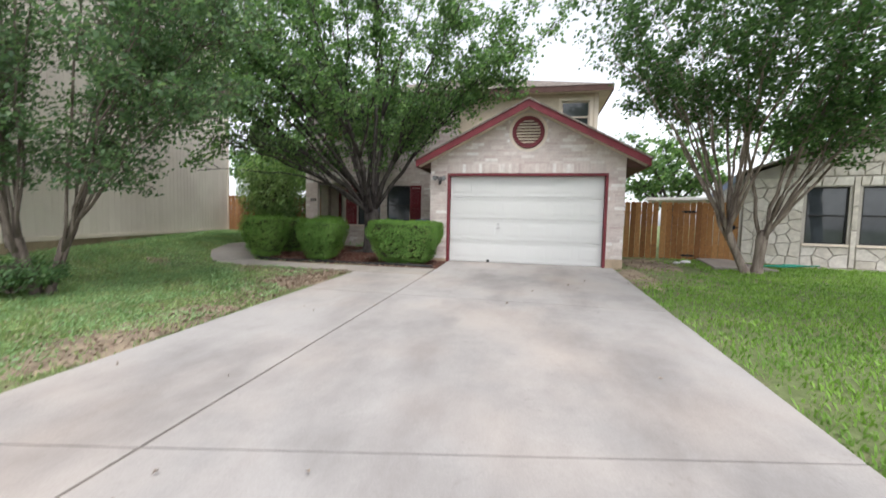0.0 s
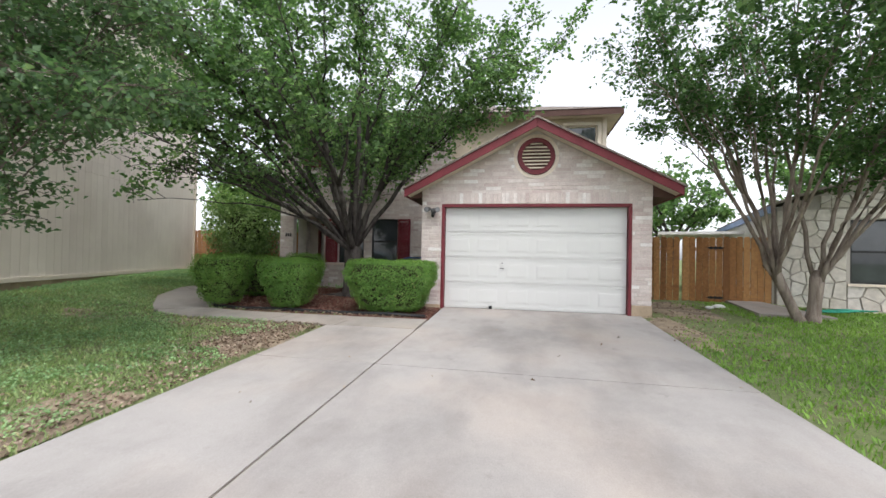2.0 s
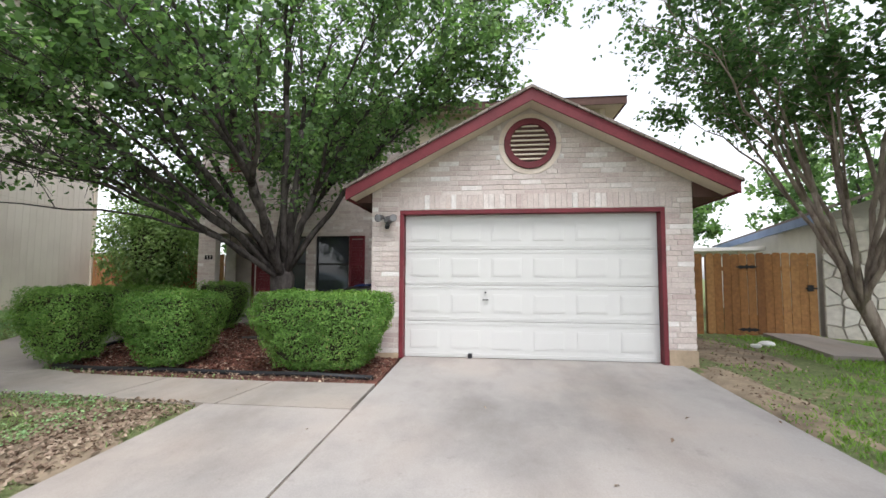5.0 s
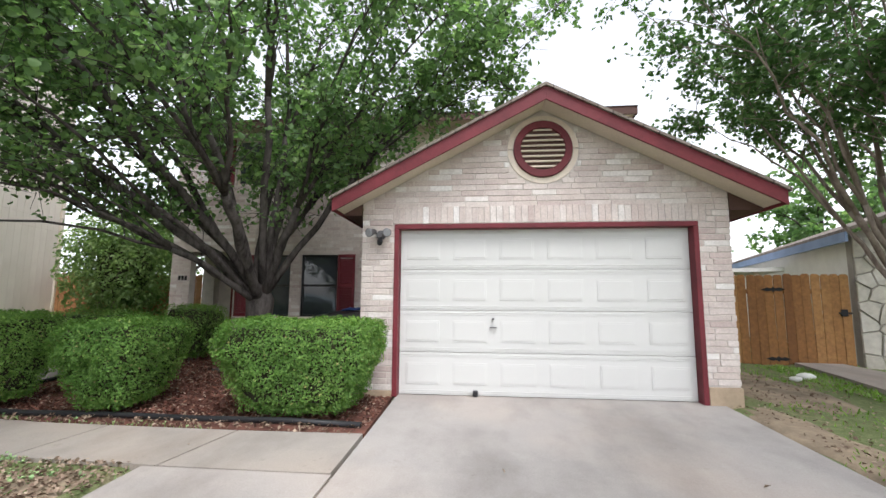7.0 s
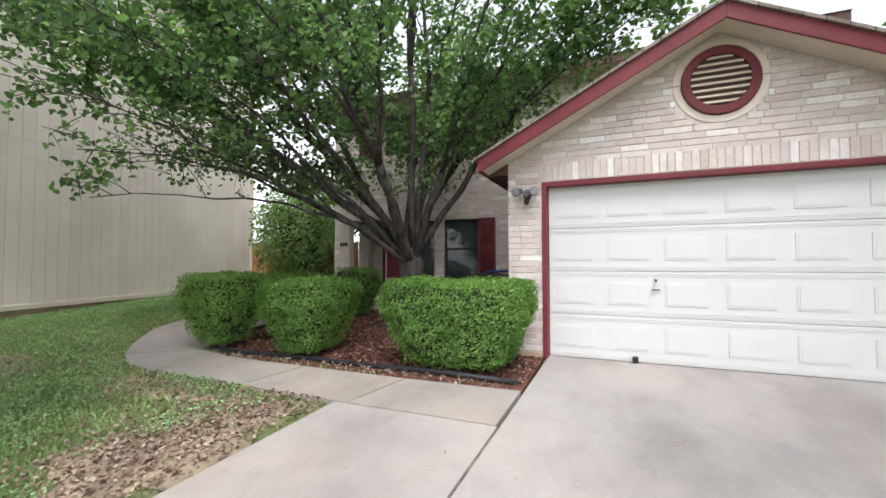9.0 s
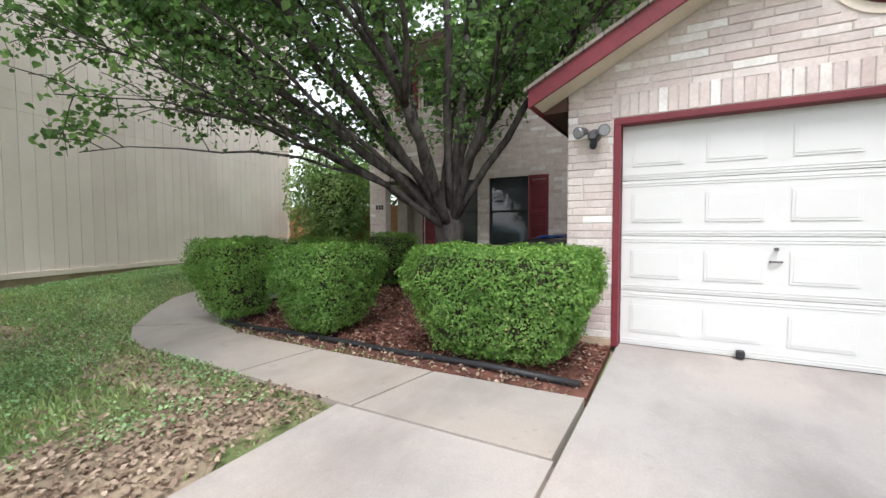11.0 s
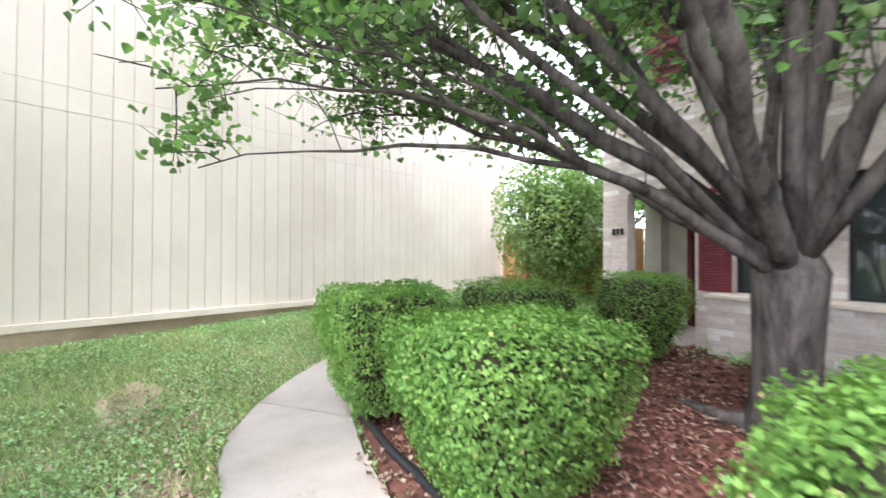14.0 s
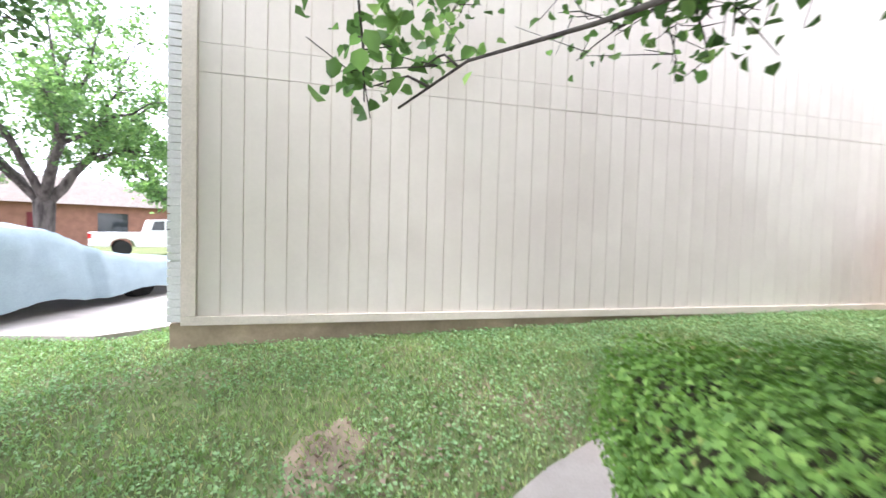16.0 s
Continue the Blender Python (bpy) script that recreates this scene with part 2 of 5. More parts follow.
M_GRASS = leaf_mat("grass_blade", [(0.0, (0.2, 0.27, 0.12)), (0.5, (0.27, 0.37, 0.16)), (0.85, (0.34, 0.43, 0.2)), (1.0, (0.5, 0.43, 0.27))], 0.35)
M_GRASS2 = leaf_mat("lush_grass_blade", [(0.0, (0.15, 0.26, 0.045)), (0.5, (0.2, 0.34, 0.06)), (1.0, (0.26, 0.41, 0.09))], 0.3)
M_CLOVER = leaf_mat("lawn_weed_leaf", [(0.0, (0.2, 0.32, 0.16)), (0.5, (0.29, 0.44, 0.23)), (1.0, (0.38, 0.53, 0.3))], 0.35)
M_COVER = plain("pale_blue_car_cover", (0.27, 0.345, 0.38), 0.55, var=0.06)
M_CARWHITE = plain("white_car_paint", (0.75, 0.75, 0.74), 0.25, var=0.02, bump=0.0, spec=0.5)
M_TYRE = plain("tyre_rubber", (0.02, 0.02, 0.02), 0.85)
M_TAIL = plain("red_lamp_plastic", (0.5, 0.02, 0.02), 0.3)
M_ASPHALT = plain("asphalt", (0.06, 0.06, 0.06), 0.95, fine=80, bump=0.5)
M_REDBRICK = plain("far_red_brick", (0.3, 0.15, 0.11), 0.9)
M_HOSE = plain("green_hose", (0.03, 0.3, 0.2), 0.5)
M_LITTERWHITE = plain("white_stone", (0.7, 0.69, 0.66), 0.8)


# ---- mesh helpers ----
def put(name, bm, mat, parent=None, smooth=False, bevel=0.0):
    me = bpy.data.meshes.new(name)
    bm.normal_update()
    bm.to_mesh(me)
    bm.free()
    ob = new(name, me)
    for mt in (mat if isinstance(mat, (list, tuple)) else [mat]):
        me.materials.append(mt)
    if smooth:
        for p in me.polygons:
            p.use_smooth = True
    if bevel:
        md = ob.modifiers.new("edge", "BEVEL")
        md.width, md.segments, md.limit_method = bevel, 2, "ANGLE"
    if parent:
        ob.parent = parent
    return ob


def box(bm, x0, x1, y0, y1, z0, z1, m=None):
    vs = [bm.verts.new((x, y, z)) for z in (z0, z1) for x, y in ((x0, y0), (x1, y0), (x1, y1), (x0, y1))]
    if m is not None:
        for v in vs:
            v.co = m @ v.co
    out = []
    for q in ((3, 2, 1, 0), (4, 5, 6, 7), (0, 1, 5, 4), (1, 2, 6, 5), (2, 3, 7, 6), (3, 0, 4, 7)):
        out.append(bm.faces.new([vs[k] for k in q]))
    return out


def prism(bm, pts, y0, y1):
    """A polygon of (x, z) carried from y0 to y1."""
    a = [bm.verts.new((x, y0, z)) for x, z in pts]
    b = [bm.verts.new((x, y1, z)) for x, z in pts]
    bm.faces.new(a)
    bm.faces.new(b[::-1])
    for k in range(len(pts)):
        j = (k + 1) % len(pts)
        bm.faces.new((a[j], a[k], b[k], b[j]))


def slab(bm, pts, height, thick=0.1):
    """A flat-sided slab over a plan polygon; height(x, y) gives its top."""
    a = [bm.verts.new((x, y, height(x, y))) for x, y in pts]
    b = [bm.verts.new((x, y, height(x, y) - thick)) for x, y in pts]
    bm.faces.new(a)
    bm.faces.new(b[::-1])
    for k in range(len(pts)):
        j = (k + 1) % len(pts)
        bm.faces.new((a[k], b[k], b[j], a[j]))


def tube(bm, pts, radii, sides=7):
    """A tapered tube along points."""
    rings = []
    n = len(pts)
    for k in range(n):
        d = (Vector(pts[min(k + 1, n - 1)]) - Vector(pts[max(k - 1, 0)])).normalized()
        u = d.orthogonal().normalized() if abs(d.z) > 0.9 else d.cross(Vector((0, 0, 1))).normalized()
        w = d.cross(u)
        rings.append([bm.verts.new(Vector(pts[k]) + radii[k] * (math.cos(2 * math.pi * s / sides) * u + math.sin(2 * math.pi * s / sides) * w)) for s in range(sides)])
    for k in range(n - 1):
        for s in range(sides):
            s2 = (s + 1) % sides
            bm.faces.new((rings[k][s], rings[k][s2], rings[k + 1][s2], rings[k + 1][s]))
    bm.faces.new(rings[0][::-1])
    bm.faces.new(rings[-1])


def disc(bm, c, r, y0, y1, seg=32):
    pts = [(c[0] + r * math.cos(2 * math.pi * k / seg), c[1] + r * math.sin(2 * math.pi * k / seg)) for k in range(seg)]
    prism(bm, pts, y0, y1)


def ring(bm, c, r0, r1, y0, y1, seg=40, a0=0.0, a1=2 * math.pi):
    full = abs(a1 - a0 - 2 * math.pi) < 1e-6
    rows = []
    for k in range(seg if full else seg + 1):
        a = a0 + (a1 - a0) * k / seg
        ca, sa = math.cos(a), math.sin(a)
        rows.append([bm.verts.new((c[0] + r * ca, y, c[1] + r * sa)) for r, y in ((r0, y0), (r1, y0), (r1, y1), (r0, y1))])
    n = len(rows)
    for k in range(n if full else n - 1):
        p, q = rows[k], rows[(k + 1) % n]
        for s in range(4):
            t = (s + 1) % 4
            bm.faces.new((p[s], p[t], q[t], q[s]))
    if not full:
        bm.faces.new(rows[0][::-1])
        bm.faces.new(rows[-1])


def raw(name, verts, faces, mat, parent=None, smooth=False):
    """A mesh from numpy arrays: verts (n, 3) and faces (m, k)."""
    me = bpy.data.meshes.new(name)
    k = faces.shape[1]
    me.vertices.add(len(verts))
    me.vertices.foreach_set("co", verts.astype(np.float32).ravel())
    me.loops.add(faces.size)
    me.loops.foreach_set("vertex_index", faces.astype(np.int32).ravel())
    me.polygons.add(len(faces))
    me.polygons.foreach_set("loop_start", np.arange(0, faces.size, k, dtype=np.int32))
    me.polygons.foreach_set("loop_total", np.full(len(faces), k, dtype=np.int32))
    if smooth:
        me.polygons.foreach_set("use_smooth", np.ones(len(faces), dtype=bool))
    me.update(calc_edges=True)
    me.materials.append(mat)
    ob = new(name, me)
    if parent:
        ob.parent = parent
    return ob


rng = np.random.default_rng(7)


def unit(v):
    return v / np.maximum(np.linalg.norm(v, axis=1, keepdims=True), 1e-9)


def leaves(name, centres, normals, length, width, mat, parent=None, fold=0.25, spread=0.9, fine=False):
    """Many single leaves round the given normals: folded kites, or blades of two quads where fine."""
    n = len(centres)
    nor = unit(normals + spread * rng.normal(size=(n, 3)))
    side = unit(np.cross(nor, rng.normal(size=(n, 3))))
    along = np.cross(nor, side)
    s = rng.uniform(0.65, 1.25, (n, 1))
    L, W = length * s, width * s
    tail = centres - along * L * 0.5
    tip = centres + along * L * 0.5 - nor * L * 0.12
    if not fine:
        mid = centres - along * L * 0.05 + nor * W * fold
        v = np.stack([tail, mid + side * W * 0.52, tip, mid - side * W * 0.52], axis=1).reshape(-1, 3)
        return raw(name, v, (np.arange(n) * 4)[:, None] + np.array([[0, 1, 2, 3]]), mat, parent)
    mid0, mid1 = centres - along * L * 0.16, centres + along * L * 0.2
    up = nor * W * fold
    v = np.stack([tail, mid0 + side * W * 0.5 + up, mid1 + side * W * 0.42 + up, tip, mid1 - side * W * 0.42 + up, mid0 - side * W * 0.5 + up], axis=1).reshape(-1, 3)
    b = (np.arange(n) * 6)[:, None]
    f = np.concatenate([b + np.array([[0, 1, 2, 3]]), b + np.array([[0, 3, 4, 5]])], axis=0)
    return raw(name, v, f, mat, parent)


def thing(name, at, label, category, group="", kind=""):
    e = new(name)
    e.location = at
    return tagged(e, label, category, group, kind)


def child(ob, parent):
    """Hang a mesh built in world places under a thing that stands elsewhere."""
    ob.parent = parent
    ob.matrix_parent_inverse = parent.matrix_basis.inverted()
    return ob


# ---- ground heights ----
def base_z(y):
    if y < 9:
        return -0.05 - 0.0314 * (9 - max(y, -6.0))
    if y < 10.2:
        return -0.05 + 0.0416 * (y - 9)
    return min(0.06, 0.02 * (y - 10.2))


def lift(x):
    return min(0.18 * max(0.0, -6.8 - x), 0.36)


def ground_z(x, y):
    return base_z(y) + lift(x)


WALK = [(-1.82, 8.05), (-1.82, 8.9), (-4.4, 8.88), (-5.4, 8.92), (-6.25, 9.04), (-6.62, 9.5), (-6.85, 10.3), (-6.95, 11.5), (-7.0, 13.4),
        (-7.9, 13.4), (-8.0, 11.5), (-7.95, 10.2), (-7.68, 9.3), (-7.3, 8.8), (-6.9, 8.42), (-6.4, 8.18), (-6.0, 8.1), (-4.4, 8.08)]
BED = [(-1.78, 8.92), (-4.4, 8.9), (-5.4, 8.94), (-6.2, 9.08), (-6.56, 9.5), (-6.8, 10.3), (-6.9, 11.5), (-6.95, 13.3), (-6.1, 13.62), (-2.2, 13.62), (-2.2, 10.18), (-1.8, 10.18)]


def inside(x, y, poly):
    hit = np.zeros(x.shape, bool)
    for k in range(len(poly)):
        (xa, ya), (xb, yb) = poly[k - 1], poly[k]
        c = (ya > y) != (yb > y)
        hit ^= c & (x < (xb - xa) * (y - ya) / (yb - ya if yb != ya else 1e-9) + xa)
    return hit


def steps(lo, hi, far):
    out, s, v = [], 0.6, lo
    while v > -far:
        v -= s
        s *= 1.5
        out.append(max(v, -far))
    fine = list(np.arange(lo, hi, 0.3))
    s, v, end = 0.6, hi, []
    while v < far:
        end.append(v)
        v += s
        s *= 1.5
    return out[::-1] + fine + end + [far]


gx, gy = steps(-14, 12, 900), steps(-7, 20, 900)
gv = []
X, Y = np.meshgrid(gx, gy)
wet = inside(X, Y, WALK) | inside(X, Y, BED) | ((X > -3.2) & (X < 2.0) & (Y < 10.3))
for k, (x, y) in enumerate(zip(X.ravel(), Y.ravel())):
    bumpy = 0.015 * noise.noise((x * 0.9, y * 0.9, 0)) if abs(x) < 15 and abs(y) < 25 else 0.0
    gv.append((x, y, ground_z(x, y) + bumpy - (0.07 if wet.ravel()[k] else 0.012)))
nx = len(gx)
gf = [(r * nx + c, r * nx + c + 1, (r + 1) * nx + c + 1, (r + 1) * nx + c) for r in range(len(gy) - 1) for c in range(nx - 1)]
ground = raw("ground", np.array(gv), np.array(gf), M_GROUND, smooth=True)
tagged(ground, "grassy front yards with bare dirt patches", "ground", kind="structure")

# ---- driveway and walk ----
driveway = new("driveway")
tagged(driveway, "pale stained concrete driveway in jointed slabs", "driveway", kind="structure")
CUTS = [(-6.0, 0.0), (-2.3, 0.0), (2.23, 0.2), (6.1, -0.02), (10.45, 0.0)]     # joint and its skew
for k in range(4):
    for x0, x1 in ((-3.25, -1.77), (-1.748, 2.05)):
        bm = bmesh.new()
        rows = []
        for j in range(9):
            row = []
            for x in (x0, x1):
                y0 = CUTS[k][0] + CUTS[k][1] * x + 0.008
                y1 = CUTS[k + 1][0] + CUTS[k + 1][1] * x - 0.008
                if x1 < 0 and k == 3:
                    y1 = 8.04
                y = y0 + (y1 - y0) * j / 8
                row.append(bm.verts.new((x, y, base_z(y) + 0.004)))
            rows.append(row)
        top = [bm.faces.new((p[0], p[1], q[1], q[0])) for p, q in zip(rows, rows[1:])]
        low = bmesh.ops.extrude_face_region(bm, geom=top)
        for v in low["geom"]:
            if isinstance(v, bmesh.types.BMVert):
                v.co.z -= 0.12
        bmesh.ops.recalc_face_normals(bm, faces=bm.faces)
        put("concrete_slab", bm, M_CONC, driveway)
bm = bmesh.new()
for k in range(8):
    a, b = -6.0 + 1.75 * k, -6.0 + 1.75 * (k + 1)
    slab(bm, [(-1.773, a), (-1.745, a), (-1.745, b), (-1.773, b)], lambda x, y: base_z(y) - 0.006, 0.06)
bm.faces.ensure_lookup_table()
tagged(put("joint_filler", bm, M_JOINT), "dirty dark expansion joint in the driveway", "joint", kind="structure")
walkway = new("front_walk")
tagged(walkway, "curved pale concrete front walk with cracks", "walkway", kind="structure")


def walk_z(x, y):
    return ground_z(x, y) + 0.006


for pts in ([(-1.785, 8.06), (-1.785, 8.89), (-2.97, 8.86), (-3.13, 8.06)], [(-3.15, 8.06), (-2.99, 8.86), (-4.3, 8.87), (-4.44, 8.09)],
            [(-4.46, 8.09), (-4.32, 8.87), (-5.0, 8.88), (-5.6, 8.93), (-6.22, 9.05), (-6.93, 8.44), (-6.4, 8.18), (-6.0, 8.1)],
            [(-6.95, 8.46), (-6.24, 9.07), (-6.62, 9.5), (-6.85, 10.3), (-8.0, 10.3), (-7.68, 9.3), (-7.3, 8.8)],
            [(-6.86, 10.32), (-6.95, 11.8), (-8.0, 11.8), (-8.0, 10.32)], [(-6.95, 11.82), (-7.0, 13.4), (-7.9, 13.4), (-8.0, 11.82)]):
    bm = bmesh.new()
    slab(bm, pts[::-1], walk_z, 0.1)
    put("concrete_slab", bm, M_PATH, walkway)
bm = bmesh.new()
slab(bm, [(4.4, 10.9), (5.6, 10.7), (5.5, 13.05), (4.75, 13.1)], lambda x, y: base_z(y) + 0.05, 0.12)
tagged(put("side_walk", bm, M_PATH), "short concrete slab walk by the wooden gate", "walkway", kind="structure")
bm = bmesh.new()
slab(bm, [(5.75, 12.4), (14.0, 10.03), (14.0, 10.6), (5.85, 12.93)], lambda x, y: 0.03, 0.1)
tagged(put("stone_bed_kerb", bm, M_PATH), "low concrete strip along the stone wall", "kerb", kind="structure")
bm = bmesh.new()
slab(bm, BED[::-1], lambda x, y: ground_z(x, y) - 0.005, 0.08)
tagged(put("mulch_bed", bm, M_MULCHBED), "planting bed of dark red bark mulch", "mulch", kind="structure")
bm = bmesh.new()
slab(bm, [(-40, -14), (40, -14), (40, -6.5), (-40, -6.5)], lambda x, y: -0.53, 0.1)
tagged(put("road", bm, M_ASPHALT), "grey asphalt street behind the driveway", "road", kind="structure")
bm = bmesh.new()
slab(bm, [(-17.0, -6), (-8.9, -6), (-9.0, 4.5), (-9.6, 5.0), (-12.0, 4.2), (-17.0, 2.7)], lambda x, y: base_z(y) + 0.4, 0.25)
tagged(put("neighbour_driveway", bm, M_CONC), "pale concrete driveway under the covered car", "driveway", kind="structure")

# ---- our house ----
FY = 10.17          # garage front
BY = 13.7           # house front
GL, GR = -2.22, 2.24
DL, DR, DH = -1.8, 1.88, 2.13
RX, RZ, SL = 0.08, 3.76, 0.516   # ridge
house = thing("house", (0, 12, 0), "two-storey pale brick house with dark red trim and a front garage", "house")


def part(name, bm, mat, **kw):
    return child(put(name, bm, mat, **kw), house)


def roof_z(x):
    return RZ - SL * abs(x - RX)


bm = bmesh.new()
T = 0.2
Y0, Y1 = FY + 0.009, FY + 0.22
box(bm, GL + 0.007, DL, Y0, Y1, 0, 2.3)
box(bm, DR, GR - 0.007, Y0, Y1, 0, 2.3)
prism(bm, [(DL, DH), (DR, DH), (DR, 2.3), (DL, 2.3)], Y0, Y1)
prism(bm, [(GL + 0.007, 2.3), (GR - 0.007, 2.3), (GR - 0.007, roof_z(GR) - 0.12), (RX, RZ - 0.12), (GL + 0.007, roof_z(GL) - 0.12)], Y0, Y1)
box(bm, GL + 0.007, GL + 0.2, Y1, BY, 0, 2.45)
box(bm, GR - 0.2, GR - 0.007, Y1, BY, 0, 2.45)
garage_wall = part("wall", bm, M_MORTAR)
for a, b, h in ((GL - 0.01, DL - 0.002, 0.07), (DR + 0.002, GR + 0.012, 0.2)):
    bm = bmesh.new()
    box(bm, a, b, FY - 0.012, BY, -0.3, h)
    part("foundation", bm, M_BASE, bevel=0.008)

# garage door: four sections, six raised panels each
door = new("garage_door")
child(door, house)
tagged(door, "closed white sectional garage door with raised panels")
SH = (DH - 0.06) / 4
for k in range(4):
    bm = bmesh.new()
    z0, z1 = 0.012 + k * SH, 0.012 + (k + 1) * SH - 0.006
    x0, x1 = DL + 0.065, DR - 0.065
    box(bm, x0, x1, FY + 0.12, FY + 0.16, z0, z1)
    cw = (x1 - x0) / 6
    for c in range(6):
        a, b = x0 + c * cw + 0.085, x0 + (c + 1) * cw - 0.085
        lo, hi = z0 + 0.125, z1 - 0.125
        for m0, y0, y1 in ((0.0, 0.113, 0.121), (0.022, 0.109, 0.1135)):
            ring_pts = [(a + m0, lo + m0), (b - m0, lo + m0), (b - m0, hi - m0), (a + m0, hi - m0)]
            prism(bm, ring_pts, FY + y0, FY + y1)
    for s in (0.022, 0.045):
        box(bm, x0, x1, FY + 0.115, FY + 0.121, z1 - s - 0.01, z1 - s)
        box(bm, x0, x1, FY + 0.115, FY + 0.121, z0 + s, z0 + s + 0.01)
    put("door_panel", bm, M_WHITE, door, bevel=0.005)
bm = bmesh.new()
box(bm, -0.57, -0.545, FY + 0.07, FY + 0.125, 0.93, 0.955)
put("lock", bm, M_GREY, door, bevel=0.003)
bm = bmesh.new()
box(bm, -0.6, -0.515, FY + 0.085, FY + 0.1, 0.83, 0.845)
box(bm, -0.6, -0.59, FY + 0.085, FY + 0.125, 0.83, 0.845)
box(bm, -0.525, -0.515, FY + 0.085, FY + 0.125, 0.83, 0.845)
put("handle", bm, M_GREY, door, bevel=0.003)
bm = bmesh.new()
box(bm, -0.81, -0.75, FY + 0.04, FY + 0.12, 0.015, 0.075)
put("latch", bm, M_BLACK, door, bevel=0.008)
bm = bmesh.new()
box(bm, DL, DL + 0.06, FY - 0.012, FY + 0.2, 0.0, DH - 0.062)
box(bm, DR - 0.06, DR, FY - 0.012, FY + 0.2, 0.0, DH - 0.062)
box(bm, DL, DR, FY - 0.012, FY + 0.2, DH - 0.06, DH)
part("trim", bm, M_RED, bevel=0.006)

# gable roof over the garage
bm = bmesh.new()
EY = 9.79
for sg, xe in ((-1, -2.53), (1, 2.69)):
    pts = [(RX, RZ), (xe, roof_z(xe)), (xe, roof_z(xe) - 0.035), (RX, RZ - 0.035)]
    prism(bm, pts if sg > 0 else pts[::-1], EY - 0.03, BY + 0.1)
part("roof", bm, M_SHINGLE)
bm = bmesh.new()
for xe in (-2.5, 2.66):
    pts = [(RX, RZ - 0.036), (xe, roof_z(xe) - 0.036), (xe, roof_z(xe) - 0.2), (RX, RZ - 0.205)]
    prism(bm, pts if xe > 0 else pts[::-1], EY, EY + 0.03)
for xe, s in ((-2.5, 1), (2.66, -1)):
    box(bm, min(xe, xe + s * 0.025), max(xe, xe + s * 0.025), EY + 0.032, BY, roof_z(xe) - 0.19, roof_z(xe) - 0.04)
part("fascia", bm, M_RED, bevel=0.004)
bm = bmesh.new()
for xe in (-2.47, 2.63):
    pts = [(RX, RZ - 0.15), (xe, roof_z(xe) - 0.15), (xe, roof_z(xe) - 0.17), (RX, RZ - 0.17)]
    prism(bm, pts if xe > 0 else pts[::-1], EY + 0.033, FY + 0.0)
part("soffit", bm, M_CREAM)
bm = bmesh.new()
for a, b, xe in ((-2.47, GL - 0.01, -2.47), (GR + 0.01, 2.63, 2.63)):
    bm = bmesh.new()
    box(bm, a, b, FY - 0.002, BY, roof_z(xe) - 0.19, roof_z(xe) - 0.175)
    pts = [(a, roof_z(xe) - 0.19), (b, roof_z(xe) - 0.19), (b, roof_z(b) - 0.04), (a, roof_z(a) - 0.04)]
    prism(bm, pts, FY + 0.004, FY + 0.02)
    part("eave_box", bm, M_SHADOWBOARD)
bm = bmesh.new()
box(bm, 0.98, 1.22, 12.0, 12.3, roof_z(1.0) - 0.05, roof_z(1.0) + 0.14)
part("roof_vent", bm, M_SHADOWBOARD, bevel=0.02)

# round gable vent
VC = (0.08, 3.07)
vent = new("gable_vent")
child(vent, house)
tagged(vent, "round dark red louvred gable vent in a brick ring")
bm = bmesh.new()
ring(bm, VC, 0.275, 0.365, FY - 0.045, FY + 0.06)
put("frame", bm, M_RED, vent, bevel=0.008)
bm = bmesh.new()
disc(bm, VC, 0.28, FY + 0.001, FY + 0.006)
put("back", bm, M_SHADOWBOARD, vent)
for k in range(8):
    z = VC[1] - 0.245 + k * 0.068
    h = math.sqrt(max(0.005, 0.278 ** 2 - (z + 0.02 - VC[1]) ** 2))
    bm = bmesh.new()
    box(bm, -h, h, -0.022, 0.012, -0.006, 0.006, pose(VC[0], FY - 0.018, z + 0.02, 48))
    put("slat", bm, M_CREAM, vent)

# house front behind the garage, with porch and upper storey
UL, UR, UT = -7.6, 2.0, 4.95
OPEN = [(-5.64, -4.84, 0.8, 2.12), (-4.6, -3.79, 0.8, 2.12), (-6.2, -5.2, 3.7, 4.75), (-4.75, -3.7, 3.7, 4.75), (0.98, 1.8, 3.75, 4.7)]


def wall_with_holes(bm, x0, x1, z0, z1, holes, y0, y1):
    xs = sorted({x0, x1} | {v for h in holes for v in h[:2] if x0 < v < x1})
    zs = sorted({z0, z1} | {v for h in holes for v in h[2:] if z0 < v < z1})
    for xa, xb in zip(xs, xs[1:]):
        for za, zb in zip(zs, zs[1:]):
            cx, cz = (xa + xb) / 2, (za + zb) / 2
            if not any(h[0] < cx < h[1] and h[2] < cz < h[3] for h in holes):
                box(bm, xa, xb, y0, y1, za, zb)


bm = bmesh.new()
wall_with_holes(bm, UL, UR, 0, UT, OPEN + [(-7.15, -6.12, -1, 2.2)], BY, BY + 0.18)
box(bm, UL, UL + 0.18, BY + 0.18, 22, 2.2, UT)
box(bm, UR - 0.18, UR, BY + 0.18, 22, 0, UT)
box(bm, UL, UR, 21.8, 22, 0, UT)
box(bm, UL, UL + 0.3, BY + 0.18, BY + 0.3, 0, 2.2)
box(bm, UL, UL + 0.3, 14.78, 15.0, 0, 2.2)
box(bm, UL, UL + 0.18, 15.0, 22, 0, 2.2)
box(bm, -6.12, -5.94, BY + 0.18, 15.2, 0, 2.3)
wall_with_holes(bm, UL + 0.3, -6.12, 0, 2.3, [(-6.98, -6.16, -1, 2.06)], 15.0, 15.2)
front_wall = part("wall", bm, M_MORTAR)
bm = bmesh.new()
